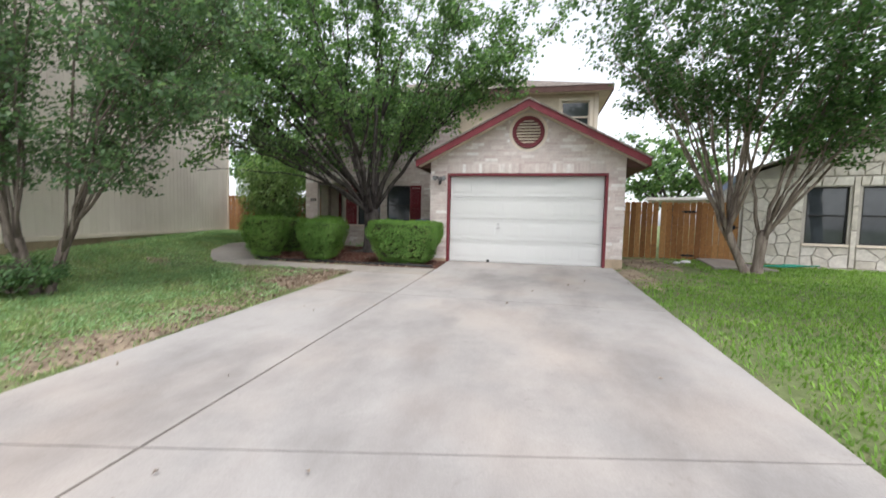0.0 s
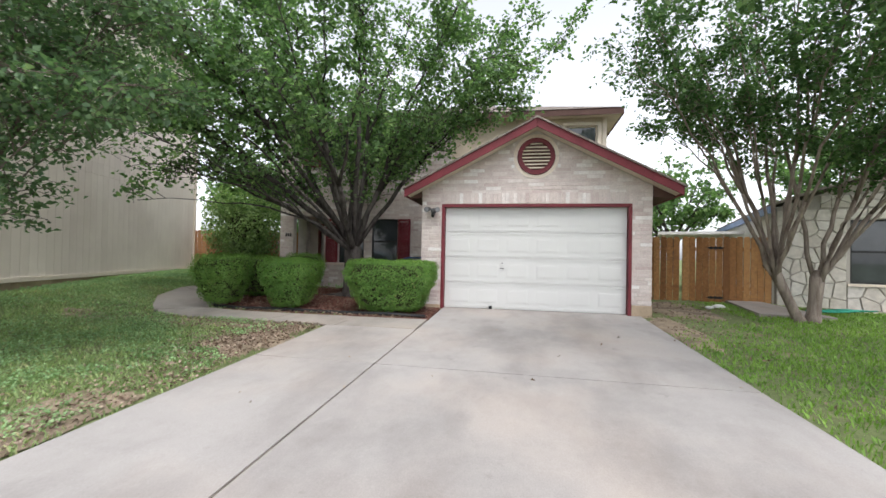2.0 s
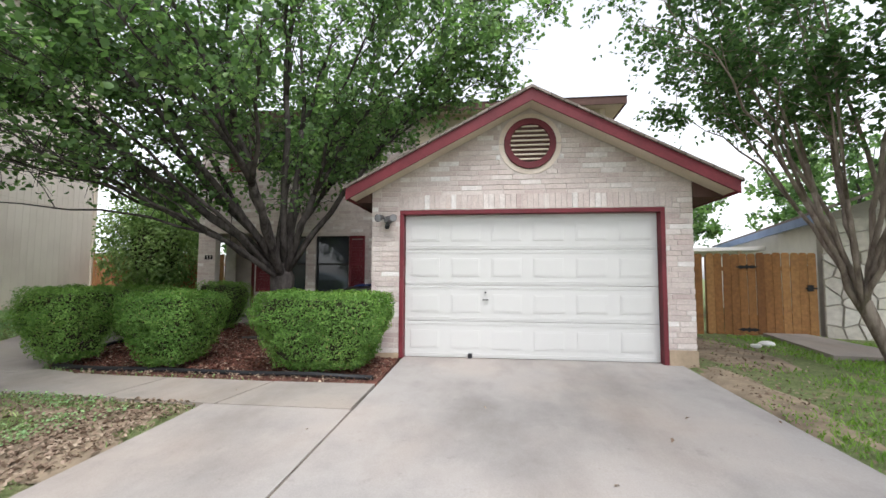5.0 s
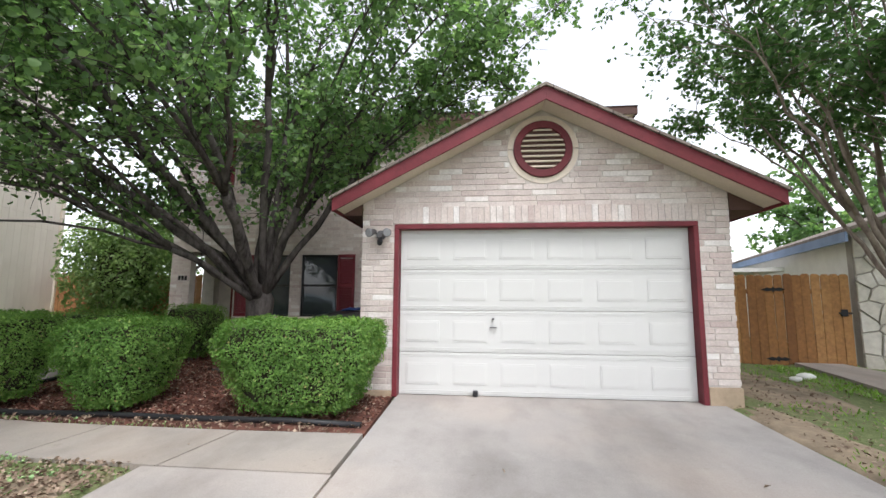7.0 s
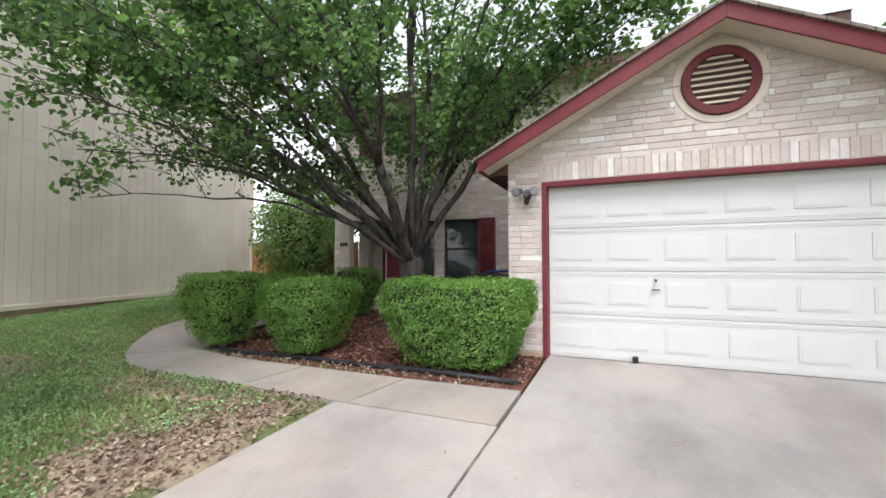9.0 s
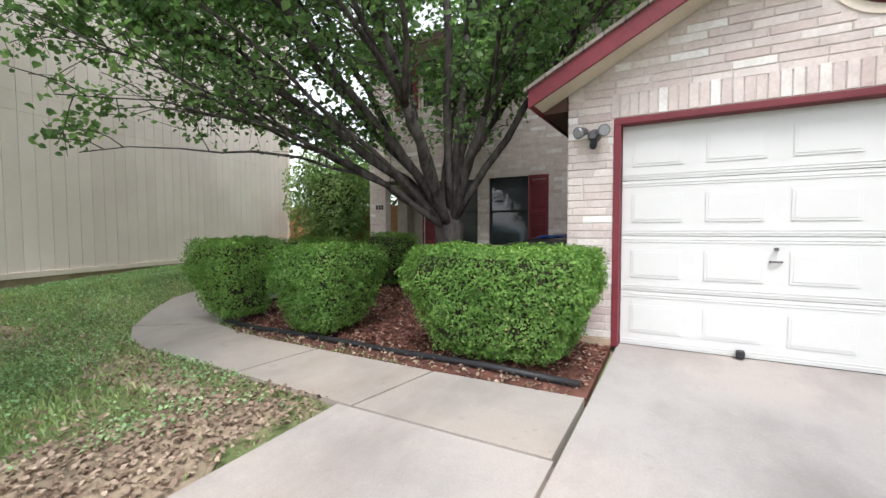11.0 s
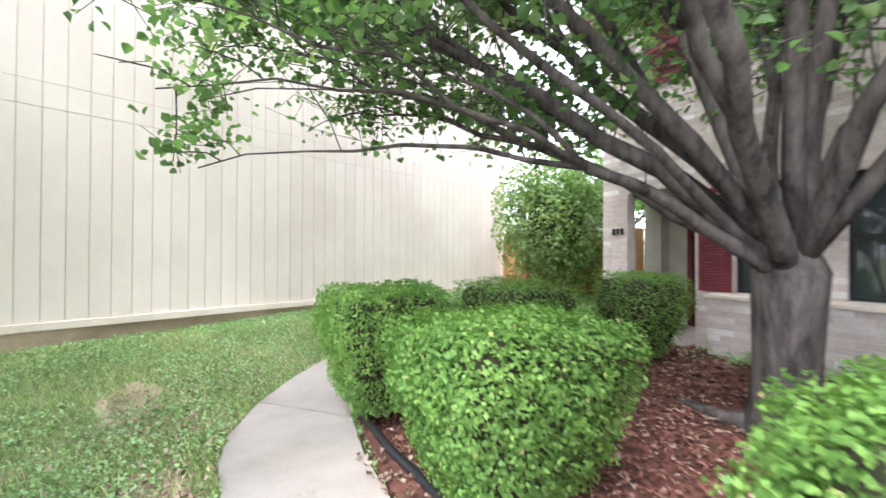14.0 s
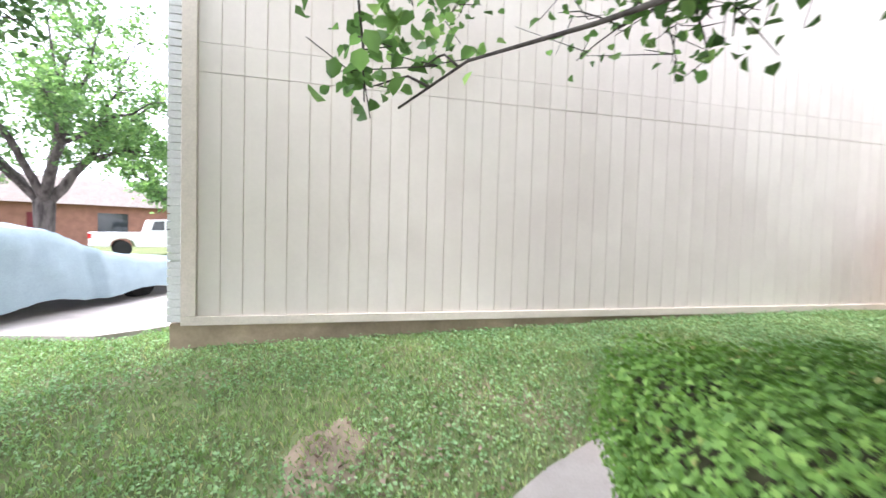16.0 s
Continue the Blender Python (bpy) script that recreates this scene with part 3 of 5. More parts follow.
box(bm, UL + 0.3, -6.12, BY + 0.18, 15.0, 2.25, 2.3)
part("porch_ceiling", bm, M_CREAM)
bm = bmesh.new()
box(bm, -7.9, -6.12, 13.4, 15.0, -0.2, 0.09)
part("porch_floor", bm, M_PATH, bevel=0.01)
bm = bmesh.new()
box(bm, -5.78, -3.7, BY - 0.35, BY - 0.025, 0, 0.74)
part("planter_ledge", bm, M_MORTAR)
bm = bmesh.new()
box(bm, -5.82, -3.66, BY - 0.39, BY - 0.02, 0.74, 0.79)
part("sill", bm, M_TRIM, bevel=0.012)
bm = bmesh.new()
box(bm, -6.98, -6.9, 14.98, 15.06, 0.09, 2.06)
box(bm, -6.24, -6.16, 14.98, 15.06, 0.09, 2.06)
box(bm, -6.9, -6.24, 14.98, 15.06, 1.98, 2.06)
part("door_frame", bm, M_RED, bevel=0.005)
bm = bmesh.new()
box(bm, -6.9, -6.24, 15.07, 15.11, 0.1, 1.98)
for zz in (0.25, 0.95, 1.4):
    for xx in (-6.83, -6.53):
        box(bm, xx, xx + 0.22, 15.055, 15.072, zz, zz + (0.55 if zz < 0.5 else 0.36))
part("front_door", bm, M_WHITE, bevel=0.006)


def window(x0, x1, z0, z1, y, owner, dark, local=False):
    w = new("window")
    if local:
        w.parent = owner
    else:
        child(w, owner)
    bm = bmesh.new()
    f = 0.04
    box(bm, x0, x0 + f, y + 0.04, y + 0.11, z0, z1)
    box(bm, x1 - f, x1, y + 0.04, y + 0.11, z0, z1)
    box(bm, x0 + f, x1 - f, y + 0.04, y + 0.11, z1 - f, z1)
    box(bm, x0 + f, x1 - f, y + 0.04, y + 0.11, z0, z0 + f)
    zm = (z0 + z1) / 2
    box(bm, x0 + f, x1 - f, y + 0.03, y + 0.1, zm - 0.02, zm + 0.02)
    put("frame", bm, dark, w, bevel=0.004)
    for a, b, yy in ((z0 + f, zm - 0.02, 0.075), (zm + 0.02, z1 - f, 0.06)):
        bm = bmesh.new()
        box(bm, x0 + f, x1 - f, y + yy, y + yy + 0.006, a, b)
        put("pane", bm, M_GLASS, w)
    return w


for h in OPEN:
    window(*h, BY, house, M_BLACK if h[2] < 3 else M_TRIM)


def shutter(x0, x1, z0, z1):
    bm = bmesh.new()
    y0 = BY - 0.05
    box(bm, x0, x0 + 0.05, y0, BY - 0.022, z0, z1)
    box(bm, x1 - 0.05, x1, y0, BY - 0.022, z0, z1)
    for zz in (z0, (z0 + z1) / 2 - 0.03, z1 - 0.07):
        box(bm, x0 + 0.05, x1 - 0.05, y0, BY - 0.022, zz, zz + 0.07)
    k = z0 + 0.09
    while k < z1 - 0.1:
        box(bm, x0 + 0.05, x1 - 0.05, -0.004, 0.004, -0.018, 0.018, pose(0, y0 + 0.014, k, -35))
        k += 0.036
    part("shutter", bm, M_RED)


for a in ((-6.06, -5.67, 0.8, 2.12), (-3.77, -3.4, 0.8, 2.12), (-3.67, -3.33, 3.7, 4.75), (-5.16, -4.85, 3.7, 4.75), (-6.85, -6.24, 3.7, 4.75)):
    shutter(*a)
bm = bmesh.new()
wall_with_holes(bm, -2.2, UR + 0.03, 2.6, UT, [OPEN[4]], BY - 0.03, BY - 0.002)
box(bm, UR + 0.002, UR + 0.03, BY, 21.8, 0.3, UT)
part("siding", bm, M_TANWALL)
bm = bmesh.new()
x0, x1, z0, z1 = OPEN[4]
for q in ((x0 - 0.09, x0, z0 - 0.09, z1 + 0.09), (x1, x1 + 0.09, z0 - 0.09, z1 + 0.09), (x0, x1, z1, z1 + 0.09), (x0, x1, z0 - 0.09, z0)):
    box(bm, q[0], q[1], BY - 0.05, BY - 0.031, q[2], q[3])
box(bm, UR - 0.07, UR + 0.04, BY - 0.05, BY - 0.031, 2.7, UT)
part("trim", bm, M_TRIM)
# hip roof of the upper storey
bm = bmesh.new()
ex0, ex1, ey0, ey1, ez = UL - 0.42, UR + 0.43, BY - 0.38, 22.4, 5.06
c = [bm.verts.new(p) for p in ((ex0, ey0, ez), (ex1, ey0, ez), (ex1, ey1, ez), (ex0, ey1, ez))]
r = [bm.verts.new(p) for p in ((ex0 + 4.4, 18.0, 6.9), (ex1 - 4.4, 18.0, 6.9))]
for q in ((c[0], c[1], r[1], r[0]), (c[1], c[2], r[1]), (c[2], c[3], r[0], r[1]), (c[3], c[0], r[0])):
    bm.faces.new(q)
bm.faces.new(c[::-1])
part("roof", bm, M_SHINGLE)
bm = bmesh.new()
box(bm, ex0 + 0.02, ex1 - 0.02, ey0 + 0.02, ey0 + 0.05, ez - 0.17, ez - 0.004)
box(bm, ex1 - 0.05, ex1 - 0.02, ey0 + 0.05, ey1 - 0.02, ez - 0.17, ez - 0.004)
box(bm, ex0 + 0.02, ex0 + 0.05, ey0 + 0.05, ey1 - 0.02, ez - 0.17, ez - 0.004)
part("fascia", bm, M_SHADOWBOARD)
bm = bmesh.new()
box(bm, ex0 + 0.052, ex1 - 0.052, ey0 + 0.052, BY + 0.1, ez - 0.15, ez - 0.12)
box(bm, UR + 0.0, ex1 - 0.052, BY + 0.1, ey1 - 0.03, ez - 0.15, ez - 0.12)
part("soffit", bm, M_CREAM)

# flood lamp on the garage brick
lamp = thing("flood_lamp", (-1.98, FY, 2.0), "grey twin-head motion flood lamp on the garage brick", "lamp")
bm = bmesh.new()
disc(bm, (-1.97, 1.99), 0.06, FY - 0.03, FY, 20)
tube(bm, [(-1.97, FY - 0.03, 1.99), (-1.97, FY - 0.1, 1.985)], [0.04, 0.035], 10)
child(put("base", bm, M_GREY, smooth=False), lamp)
for sx in (-1, 1):
    bm = bmesh.new()
    a = Vector((-1.97, FY - 0.08, 1.99))
    b = a + Vector((sx * 0.08, -0.03, 0.03))
    d = Vector((sx * 0.35, -0.85, -0.25)).normalized()
    tube(bm, [a, b], [0.016, 0.016], 8)
    tube(bm, [b - d * 0.05, b - d * 0.02, b + d * 0.03, b + d * 0.09], [0.018, 0.034, 0.044, 0.056], 14)
    child(put("head", bm, M_GREY), lamp)
    bm = bmesh.new()
    tube(bm, [b + d * 0.09, b + d * 0.1], [0.05, 0.042], 14)
    child(put("lens", bm, M_LENS), lamp)
bm = bmesh.new()
tube(bm, [(-1.97, FY - 0.05, 1.95), (-1.965, FY - 0.1, 1.89), (-1.96, FY - 0.13, 1.87)], [0.025, 0.035, 0.03], 12)
child(put("sensor", bm, M_BLACK), lamp)

# dark house number on the porch pillar
number = thing("house_number", (-7.3, BY - 0.03, 1.62), "small dark house number on the pale brick porch pillar", "sign")
for k in range(3):
    bm = bmesh.new()
    x0 = -7.41 + 0.075 * k
    box(bm, x0, x0 + 0.045, BY - 0.03, BY - 0.009, 1.57, 1.67)
    child(put("bar", bm, M_IRON, bevel=0.004), number)

# covered bench beside the window
bench = thing("storage_bench", (-2.95, 12.6, 0), "black covered storage bench with a blue tarp on top", "bench")
bm = bmesh.new()
box(bm, -3.62, -2.3, 11.9, 13.2, 0.0, 0.76)
child(put("body", bm, M_BLACK, bevel=0.03), bench)
bm = bmesh.new()
bmesh.ops.create_grid(bm, x_segments=26, y_segments=24, size=0.5, matrix=Matrix.Translation((-2.97, 12.54, 0.78)) @ Matrix.Diagonal((1.44, 1.44, 1, 1)))
for v in bm.verts:
    u = max(abs(v.co.x + 2.97), abs(v.co.y - 12.54)) / 0.72
    v.co.z += 0.17 * (1 - u ** 3) + 0.05 * noise.noise(v.co * 3.2) + 0.02 * noise.noise(v.co * 9.0) - (0.12 if u > 0.98 else 0.0)
cover = put("cover", bm, M_BLACKSHEET, smooth=True)
md = cover.modifiers.new("thick", "SOLIDIFY")
md.thickness = 0.008
child(cover, bench)
bm = bmesh.new()
bmesh.ops.create_grid(bm, x_segments=18, y_segments=12, size=0.5, matrix=Matrix.Translation((-2.8, 12.9, 0.99)) @ Matrix.Diagonal((1.0, 0.6, 1, 1)))
for v in bm.verts:
    v.co.z += 0.05 * noise.noise(v.co * 5.0) - 0.1 * max(0.0, abs(v.co.x + 2.8) - 0.36)
tarp = put("tarp", bm, M_BLUETARP, smooth=True)
md = tarp.modifiers.new("thick", "SOLIDIFY")
md.thickness = 0.01
child(tarp, bench)

# ---- left neighbour's house ----
LA = math.degrees(math.atan2(8.81, -2.72)) - 90
LH = pose(-8.75, 5.6, 0, 0, 0, LA)     # local: y runs back along the wall, x points to our yard
left = thing("neighbour_house", (-8.75, 5.6, 0), "two-storey neighbour house with tan grooved siding", "house")
left.matrix_basis = LH
LEN, HT, SILL = 9.6, 7.2, 0.45


def lpart(name, bm, mat, **kw):
    return put(name, bm, mat, left, **kw)


bm = bmesh.new()
box(bm, -9.0, -0.03, 0.0, LEN, SILL - 0.02, HT)
siding = lpart("wall", bm, M_TANWALL)
bm = bmesh.new()
box(bm, -9.1, -0.06, -0.12, LEN - 0.02, -0.4, SILL - 0.022)
lpart("foundation", bm, M_BASE, bevel=0.01)
bm = bmesh.new()
box(bm, -0.028, 0.02, 0.0, LEN, SILL - 0.03, SILL + 0.055)
box(bm, -0.028, 0.022, 0.002, 0.13, SILL + 0.057, HT)
box(bm, -0.028, 0.022, LEN - 0.1, LEN + 0.02, SILL + 0.057, HT)
lpart("trim", bm, M_TRIM, bevel=0.004)
bm = bmesh.new()
y = -0.12
box(bm, -9.0, -0.02, -0.1, -0.002, SILL, HT)
z = SILL
row = 0
while z < HT - 0.05:
    off = 0.1 if row % 2 else 0.0
    box(bm, -0.32 + off * 0.6, 0.006, -0.118, -0.004, z + 0.005, z + 0.068)
    x = -0.33 + off * 0.6
    while x > -2.2:
        box(bm, x - 0.28, x, -0.118, -0.1, z + 0.005, z + 0.068)
        x -= 0.29
    z += 0.074
    row += 1
tagged(lpart("brick_front", bm, M_PALEWALL), kind="stuff")
bm = bmesh.new()
for sx in (0,):
    vs = [bm.verts.new(p) for p in ((-9.5, -0.6, HT), (0.5, -0.6, HT), (0.5, LEN + 0.5, HT), (-9.5, LEN + 0.5, HT), (-4.5, 3.8, HT + 2.0), (-4.5, LEN - 3.8, HT + 2.0))]
    for q in ((0, 1, 4), (1, 2, 5, 4), (2, 3, 5), (3, 0, 4, 5), (3, 2, 1, 0)):
        bm.faces.new([vs[k] for k in q])
lpart("roof", bm, M_SHINGLE)

# ---- right neighbour's house ----
RXC, RY = 0.0, 0.0     # its front corner; the house is turned a little from ours
right = thing("neighbour_house", (5.79, 13.0, 0), "single-storey neighbour house with a cream fieldstone front", "house")
right.matrix_basis = pose(5.79, 13.0, 0, 0, 0, -16)
ROPEN = [(1.33, 2.15, 0.62, 2.05), (2.39, 3.25, 0.62, 2.05)]


def rpart(name, bm, mat, **kw):
    return put(name, bm, mat, right, **kw)


def gable_z(x):
    return 2.36 + 0.36 * min(x - RXC, 12.0 - (x - RXC) + 0.0) if x < RXC + 6 else 2.36 + 0.36 * (RXC + 12 - x)


bm = bmesh.new()
wall_with_holes(bm, RXC, RXC + 12, -0.2, 2.36, ROPEN, RY, RY + 0.2)
prism(bm, [(RXC, 2.36), (RXC + 12, 2.36), (RXC + 6, 2.36 + 0.36 * 6)], RY, RY + 0.2)
stone_wall = rpart("wall", bm, M_STONEGAP)
bm = bmesh.new()
box(bm, RXC, RXC + 0.2, RY + 0.2, 9, -0.2, 2.4)
box(bm, RXC + 11.8, RXC + 12, RY + 0.2, 9, -0.2, 2.4)
box(bm, RXC + 0.2, RXC + 11.8, 8.8, 9, -0.2, 2.4)
rpart("wall", bm, M_PALEWALL)
bm = bmesh.new()
for sg in (-1, 1):
    xe, xr = RXC + 6 + sg * 6.18, RXC + 6
    ze, zr = 2.36 - 0.36 * 0.18 + 0.08, 2.36 + 0.36 * 6 + 0.08
    pts = [(xr, zr + 0.06), (xe, ze + 0.06), (xe, ze), (xr, zr)]
    prism(bm, pts if sg > 0 else pts[::-1], RY - 0.35, 9.3)
rpart("roof", bm, M_SHINGLE)
bm = bmesh.new()
box(bm, RXC - 0.22, RXC - 0.182, RY - 0.36, 9.3, 2.2, 2.37)
rpart("fascia", bm, M_BLUE)
for h in ROPEN:
    w = window(*h, RY, right, M_BLACK, True)
bm = bmesh.new()
for h in ROPEN:
    box(bm, h[0] - 0.05, h[1] + 0.05, RY - 0.06, RY + 0.03, h[2] - 0.06, h[2] - 0.002)
rpart("sill", bm, M_TRIM)
bm = bmesh.new()
box(bm, -2.5, RXC - 0.24, 2.4, 6, 1.86, 1.95)
rpart("patio_roof", bm, M_PALEWALL)
for xx in (-2.4, -0.8):
    bm = bmesh.new()
    box(bm, xx, xx + 0.09, 2.5, 2.59, 0, 1.858)
    rpart("patio_post", bm, M_TRIM)

# ---- fences ----
def board_mesh(w, h):
    bm = bmesh.new()
    pts = [(-w / 2, 0), (w / 2, 0), (w / 2, h - 0.03), (w / 2 - 0.03, h), (-w / 2 + 0.03, h), (-w / 2, h - 0.03)]
    prism(bm, pts, -0.009, 0.009)
    me = bpy.data.meshes.new("board")
    bm.to_mesh(me)
    bm.free()
    return me


def fence_run(name, a, b, h, mat, label, holes=0.0):
    a, b = Vector(a), Vector(b)
    d = b - a
    L = d.length
    f = thing(name, a, label, "fence")
    f.rotation_euler = (0, 0, math.atan2(d.y, d.x))
    me = board_mesh(0.138, h)
    me.materials.append(mat)
    n = int(L / 0.143)
    for k in range(n):
        o = new("board", me)
        o.parent = f
        o.location = ((k + 0.5) * L / n, random.uniform(-0.003, 0.003), random.uniform(-0.012, 0.012))
        o.rotation_euler = (0, random.uniform(-0.006, 0.006), 0)
    for z in (0.3, h - 0.35):
        bm = bmesh.new()
        box(bm, 0, L, 0.013, 0.05, z, z + 0.085)
        put("rail", bm, mat, f)
    return f


fence_run("wooden_fence", (2.26, 13.32, 0.03), (3.75, 13.26, 0.03), 1.62, M_FENCE, "brown stained cedar picket fence by the garage")
gate = fence_run("wooden_gate", (3.82, 13.24, 0.06), (5.72, 13.05, 0.06), 1.6, M_FENCE, "brown stained cedar gate with black strap hinges")
gate["category"] = "gate"
for z in (0.1, 1.33):
    bm = bmesh.new()
    pts = [(-0.2, 0), (-0.1, 0.035), (-0.03, 0.02), (0, 0.05), (0.03, 0.02), (0.1, 0.035), (0.2, 0), (0.1, -0.035), (0.03, -0.02), (0, -0.05), (-0.03, -0.02), (-0.1, -0.035)]
    prism(bm, [(x + 0.72, q + z) for x, q in pts], -0.022, -0.012)
    put("hinge", bm, M_IRON, gate)
bm = bmesh.new()
box(bm, 1.74, 1.84, -0.03, -0.012, 0.86, 0.98)
box(bm, 1.7, 1.9, -0.045, -0.03, 0.9, 0.93)
put("latch", bm, M_IRON, gate)
for xx in (0.02, 1.85):
    bm = bmesh.new()
    box(bm, xx, xx + 0.09, 0.06, 0.15, -0.2, 1.56)
    put("post", bm, M_FENCE, gate, bevel=0.005)
fence_run("wooden_fence", (-11.62, 14.74, 0.4), (-7.62, 15.75, 0.4), 1.4, M_FENCE2, "orange-stained cedar fence between the houses")


# ---- plants ----
def bend(a, b, sag, n=6, wob=0.06):
    """Points on a curved limb from a to b that climbs first and then leans out (sag > 0)."""
    a, b = Vector(a), Vector(b)
    m = a.lerp(b, 0.45) + Vector((0, 0, sag))
    L = (b - a).length
    out = []
    for k in range(n + 1):
        t = k / n
        p = (1 - t) ** 2 * a + 2 * t * (1 - t) * m + t * t * b
        if 0 < k < n:
            p += Vector((random.uniform(-1, 1), random.uniform(-1, 1), random.uniform(-1, 1))) * wob * L * 0.25
        out.append(p)
    return out


def tree(name, label, base, roots, tips, groups, bark, leaf, leaf_size, subs, twigs, per_twig, clump, keep, sag=0.5, limb_r=0.07, split=0.42, droop=-0.25, airy=None):
    """Trunks (foot, top, radius), main limbs that fork into branches, side shoots and twigs as tapered tubes; leaves round the twigs."""
    t = thing(name, base, label, "tree")
    bm = bmesh.new()
    for foot, top, r in roots:
        foot, top = Vector(foot), Vector(top)
        mid = foot.lerp(top, 0.5) + Vector((random.uniform(-0.02, 0.02), random.uniform(-0.02, 0.02), 0))
        tube(bm, [foot - Vector((0, 0, 0.12)), foot + Vector((0, 0, 0.03)), foot.lerp(mid, 0.4), mid, top, top + (top - mid).normalized() * r * 1.4],
             [r * 1.65, r * 1.3, r * 1.05, r, r * 1.12, r * 0.45], 14)
    P = np.array(tips)
    hub = np.mean([q[1] for q in roots], axis=0)
    D = unit(P - hub)
    C = D[np.linspace(0, len(D) - 1, groups).astype(int)]
    for k in range(12):
        own = np.argmax(D @ C.T, axis=1)
        C = unit(np.array([D[own == g].mean(axis=0) if (own == g).any() else C[g] for g in range(groups)]))
    spots, dirs = [], []

    def shoots(pts, r0, n, lo):
        m = len(pts) - 1
        L = (pts[-1] - pts[0]).length
        for q in range(n):
            f = random.uniform(lo, 1.0)
            k = min(m - 1, int(f * m))
            o = pts[k].lerp(pts[k + 1], f * m - k)
            d = (pts[k + 1] - pts[k]).normalized()
            side = Vector((random.gauss(0, 1), random.gauss(0, 1), random.gauss(0.1, 0.6))).normalized()
            e = o + (d * 0.55 + side * 0.8) * random.uniform(0.35, 1.0) * (0.42 + 0.16 * L)
            if not keep(e):
                continue
            sp = bend(o, e, 0.08, 3, 0.12)
            tube(bm, sp, [max(0.006, r0 * 0.3), max(0.005, r0 * 0.22), 0.006, 0.003], 4)
            for w in range(twigs):
                g = sp[0].lerp(sp[3], random.uniform(0.3, 1.05))
                h = g + Vector((random.gauss(0, 1), random.gauss(0, 1), random.gauss(droop, 0.65))) * clump * 0.9
                if keep(h):
                    tube(bm, [g, h], [0.005, 0.0025], 3)
                    c = max(3, int(per_twig * random.uniform(0.4, 1.6)))
                    ts = rng.uniform(0.15, 1.15, (c, 1))
                    spots.append(np.array(g) + (np.array(h) - np.array(g)) * ts + rng.normal(size=(c, 3)) * clump * 0.3)
                    dirs.append(np.tile([0.0, -0.2, 0.75], (c, 1)))

    for g in range(groups):
        mine = [Vector(P[k]) for k in range(len(P)) if own[k] == g]
        if not mine:
            continue
        mean = sum(mine, Vector()) / len(mine)
        foot, top, r = min(roots, key=lambda q: (Vector(q[1]) - mean).length + random.uniform(0, 0.3))
        st = Vector(top) + Vector((random.uniform(-0.4, 0.4) * r, random.uniform(-0.4, 0.4) * r, random.uniform(-0.16, 0.1)))
        reach = min((q - st).length for q in mine)
        knot = st.lerp(mean, split * min(1.0, reach / (mean - st).length)) + Vector((0, 0, sag * 0.4))
        rg = limb_r * min(1.3, 0.75 + 0.17 * len(mine)) * random.uniform(0.85, 1.2) * (0.75 if mean.z < 3.6 else 1.0)
        trunk = bend(st, knot, sag * 0.2, 5, 0.07)
        tube(bm, trunk, [rg * (1.1 - 0.32 * k / 5) for k in range(6)], 9)
        shoots(trunk, rg * 0.4, max(1, subs // 5), 0.5)
        for tip in mine:
            pts = bend(knot, tip, sag * random.uniform(0.3, 0.8), 7, 0.08)
            r0 = rg * 0.78 / math.sqrt(max(1, 0.6 * len(mine)))
            tube(bm, pts, [max(0.006, r0 * (1 - 0.9 * k / 7)) for k in range(8)], 7)
            shoots(pts, r0, subs, 0.12)
    child(put("trunk_and_limbs", bm, bark, smooth=True), t)
    P, D = np.concatenate(spots), np.concatenate(dirs)
    ok = np.array([keep(p) for p in P])
    if airy:
        ok &= rng.uniform(size=len(P)) < airy(P)
    child(tagged(leaves("foliage", P[ok], D[ok], leaf_size[0], leaf_size[1], leaf, fine=0.08 < leaf_size[0] < 0.1), "", kind="stuff"), t)
    return t


def crown_tips(c, r, n, zmin=-0.35, fill=0.75):
    out = []
    for k in range(n):
        z = zmin + (1 - zmin) * (k + 0.5) / n
        a = k * 2.39996 + random.uniform(-0.25, 0.25)
        q = math.sqrt(max(0.05, 1 - z * z))
        f = random.uniform(fill, 1.0)
        out.append((c[0] + r[0] * q * math.cos(a) * f, c[1] + r[1] * q * math.sin(a) * f, c[2] + r[2] * z * f))
    return out


def keep_main(p):
    """The crown clears the house walls, the garage roof and the walk; one spray hangs low over the lawn."""
    x, y, z = p[0], p[1], p[2]
    if y > 13.3 and z < 5.4 or x > 0.35 + 0.42 * max(0.0, z - 3.8):
        return False
    if x > -2.75 and y > 9.5 and z < roof_z(x) + 0.25:
        return False
    if x > -4.6 and y < 10.0 and z < 2.55 + 0.42 * (x + 4.6):
        return False
    if (x + 6.8) ** 2 + (y - 7.95) ** 2 < 0.1 + 0.45 * max(0.0, z - 1.85):
        return z > 1.85 and y > 6.5
    if -6.2 < x < -4.9 and y > 8.4 and y < 9.3:
        return z > 2.3 + 0.3 * abs(x + 5.4)
    low = 2.72 if y < 9.6 else 2.2 + 0.1 * max(0.0, x + 4.5)
    return z > low and y > 6.5


def sparse_low(P):
    """The crown is thin at its lower edge, but for the hanging spray."""
    spray = (P[:, 0] + 6.8) ** 2 + (P[:, 1] - 7.95) ** 2 < 0.15 + 0.45 * np.maximum(0.0, P[:, 2] - 1.85)
    return np.where(spray & (P[:, 2] < 3.0), 0.75, np.clip((P[:, 2] - 2.0) / 2.8, 0.33, 0.9))


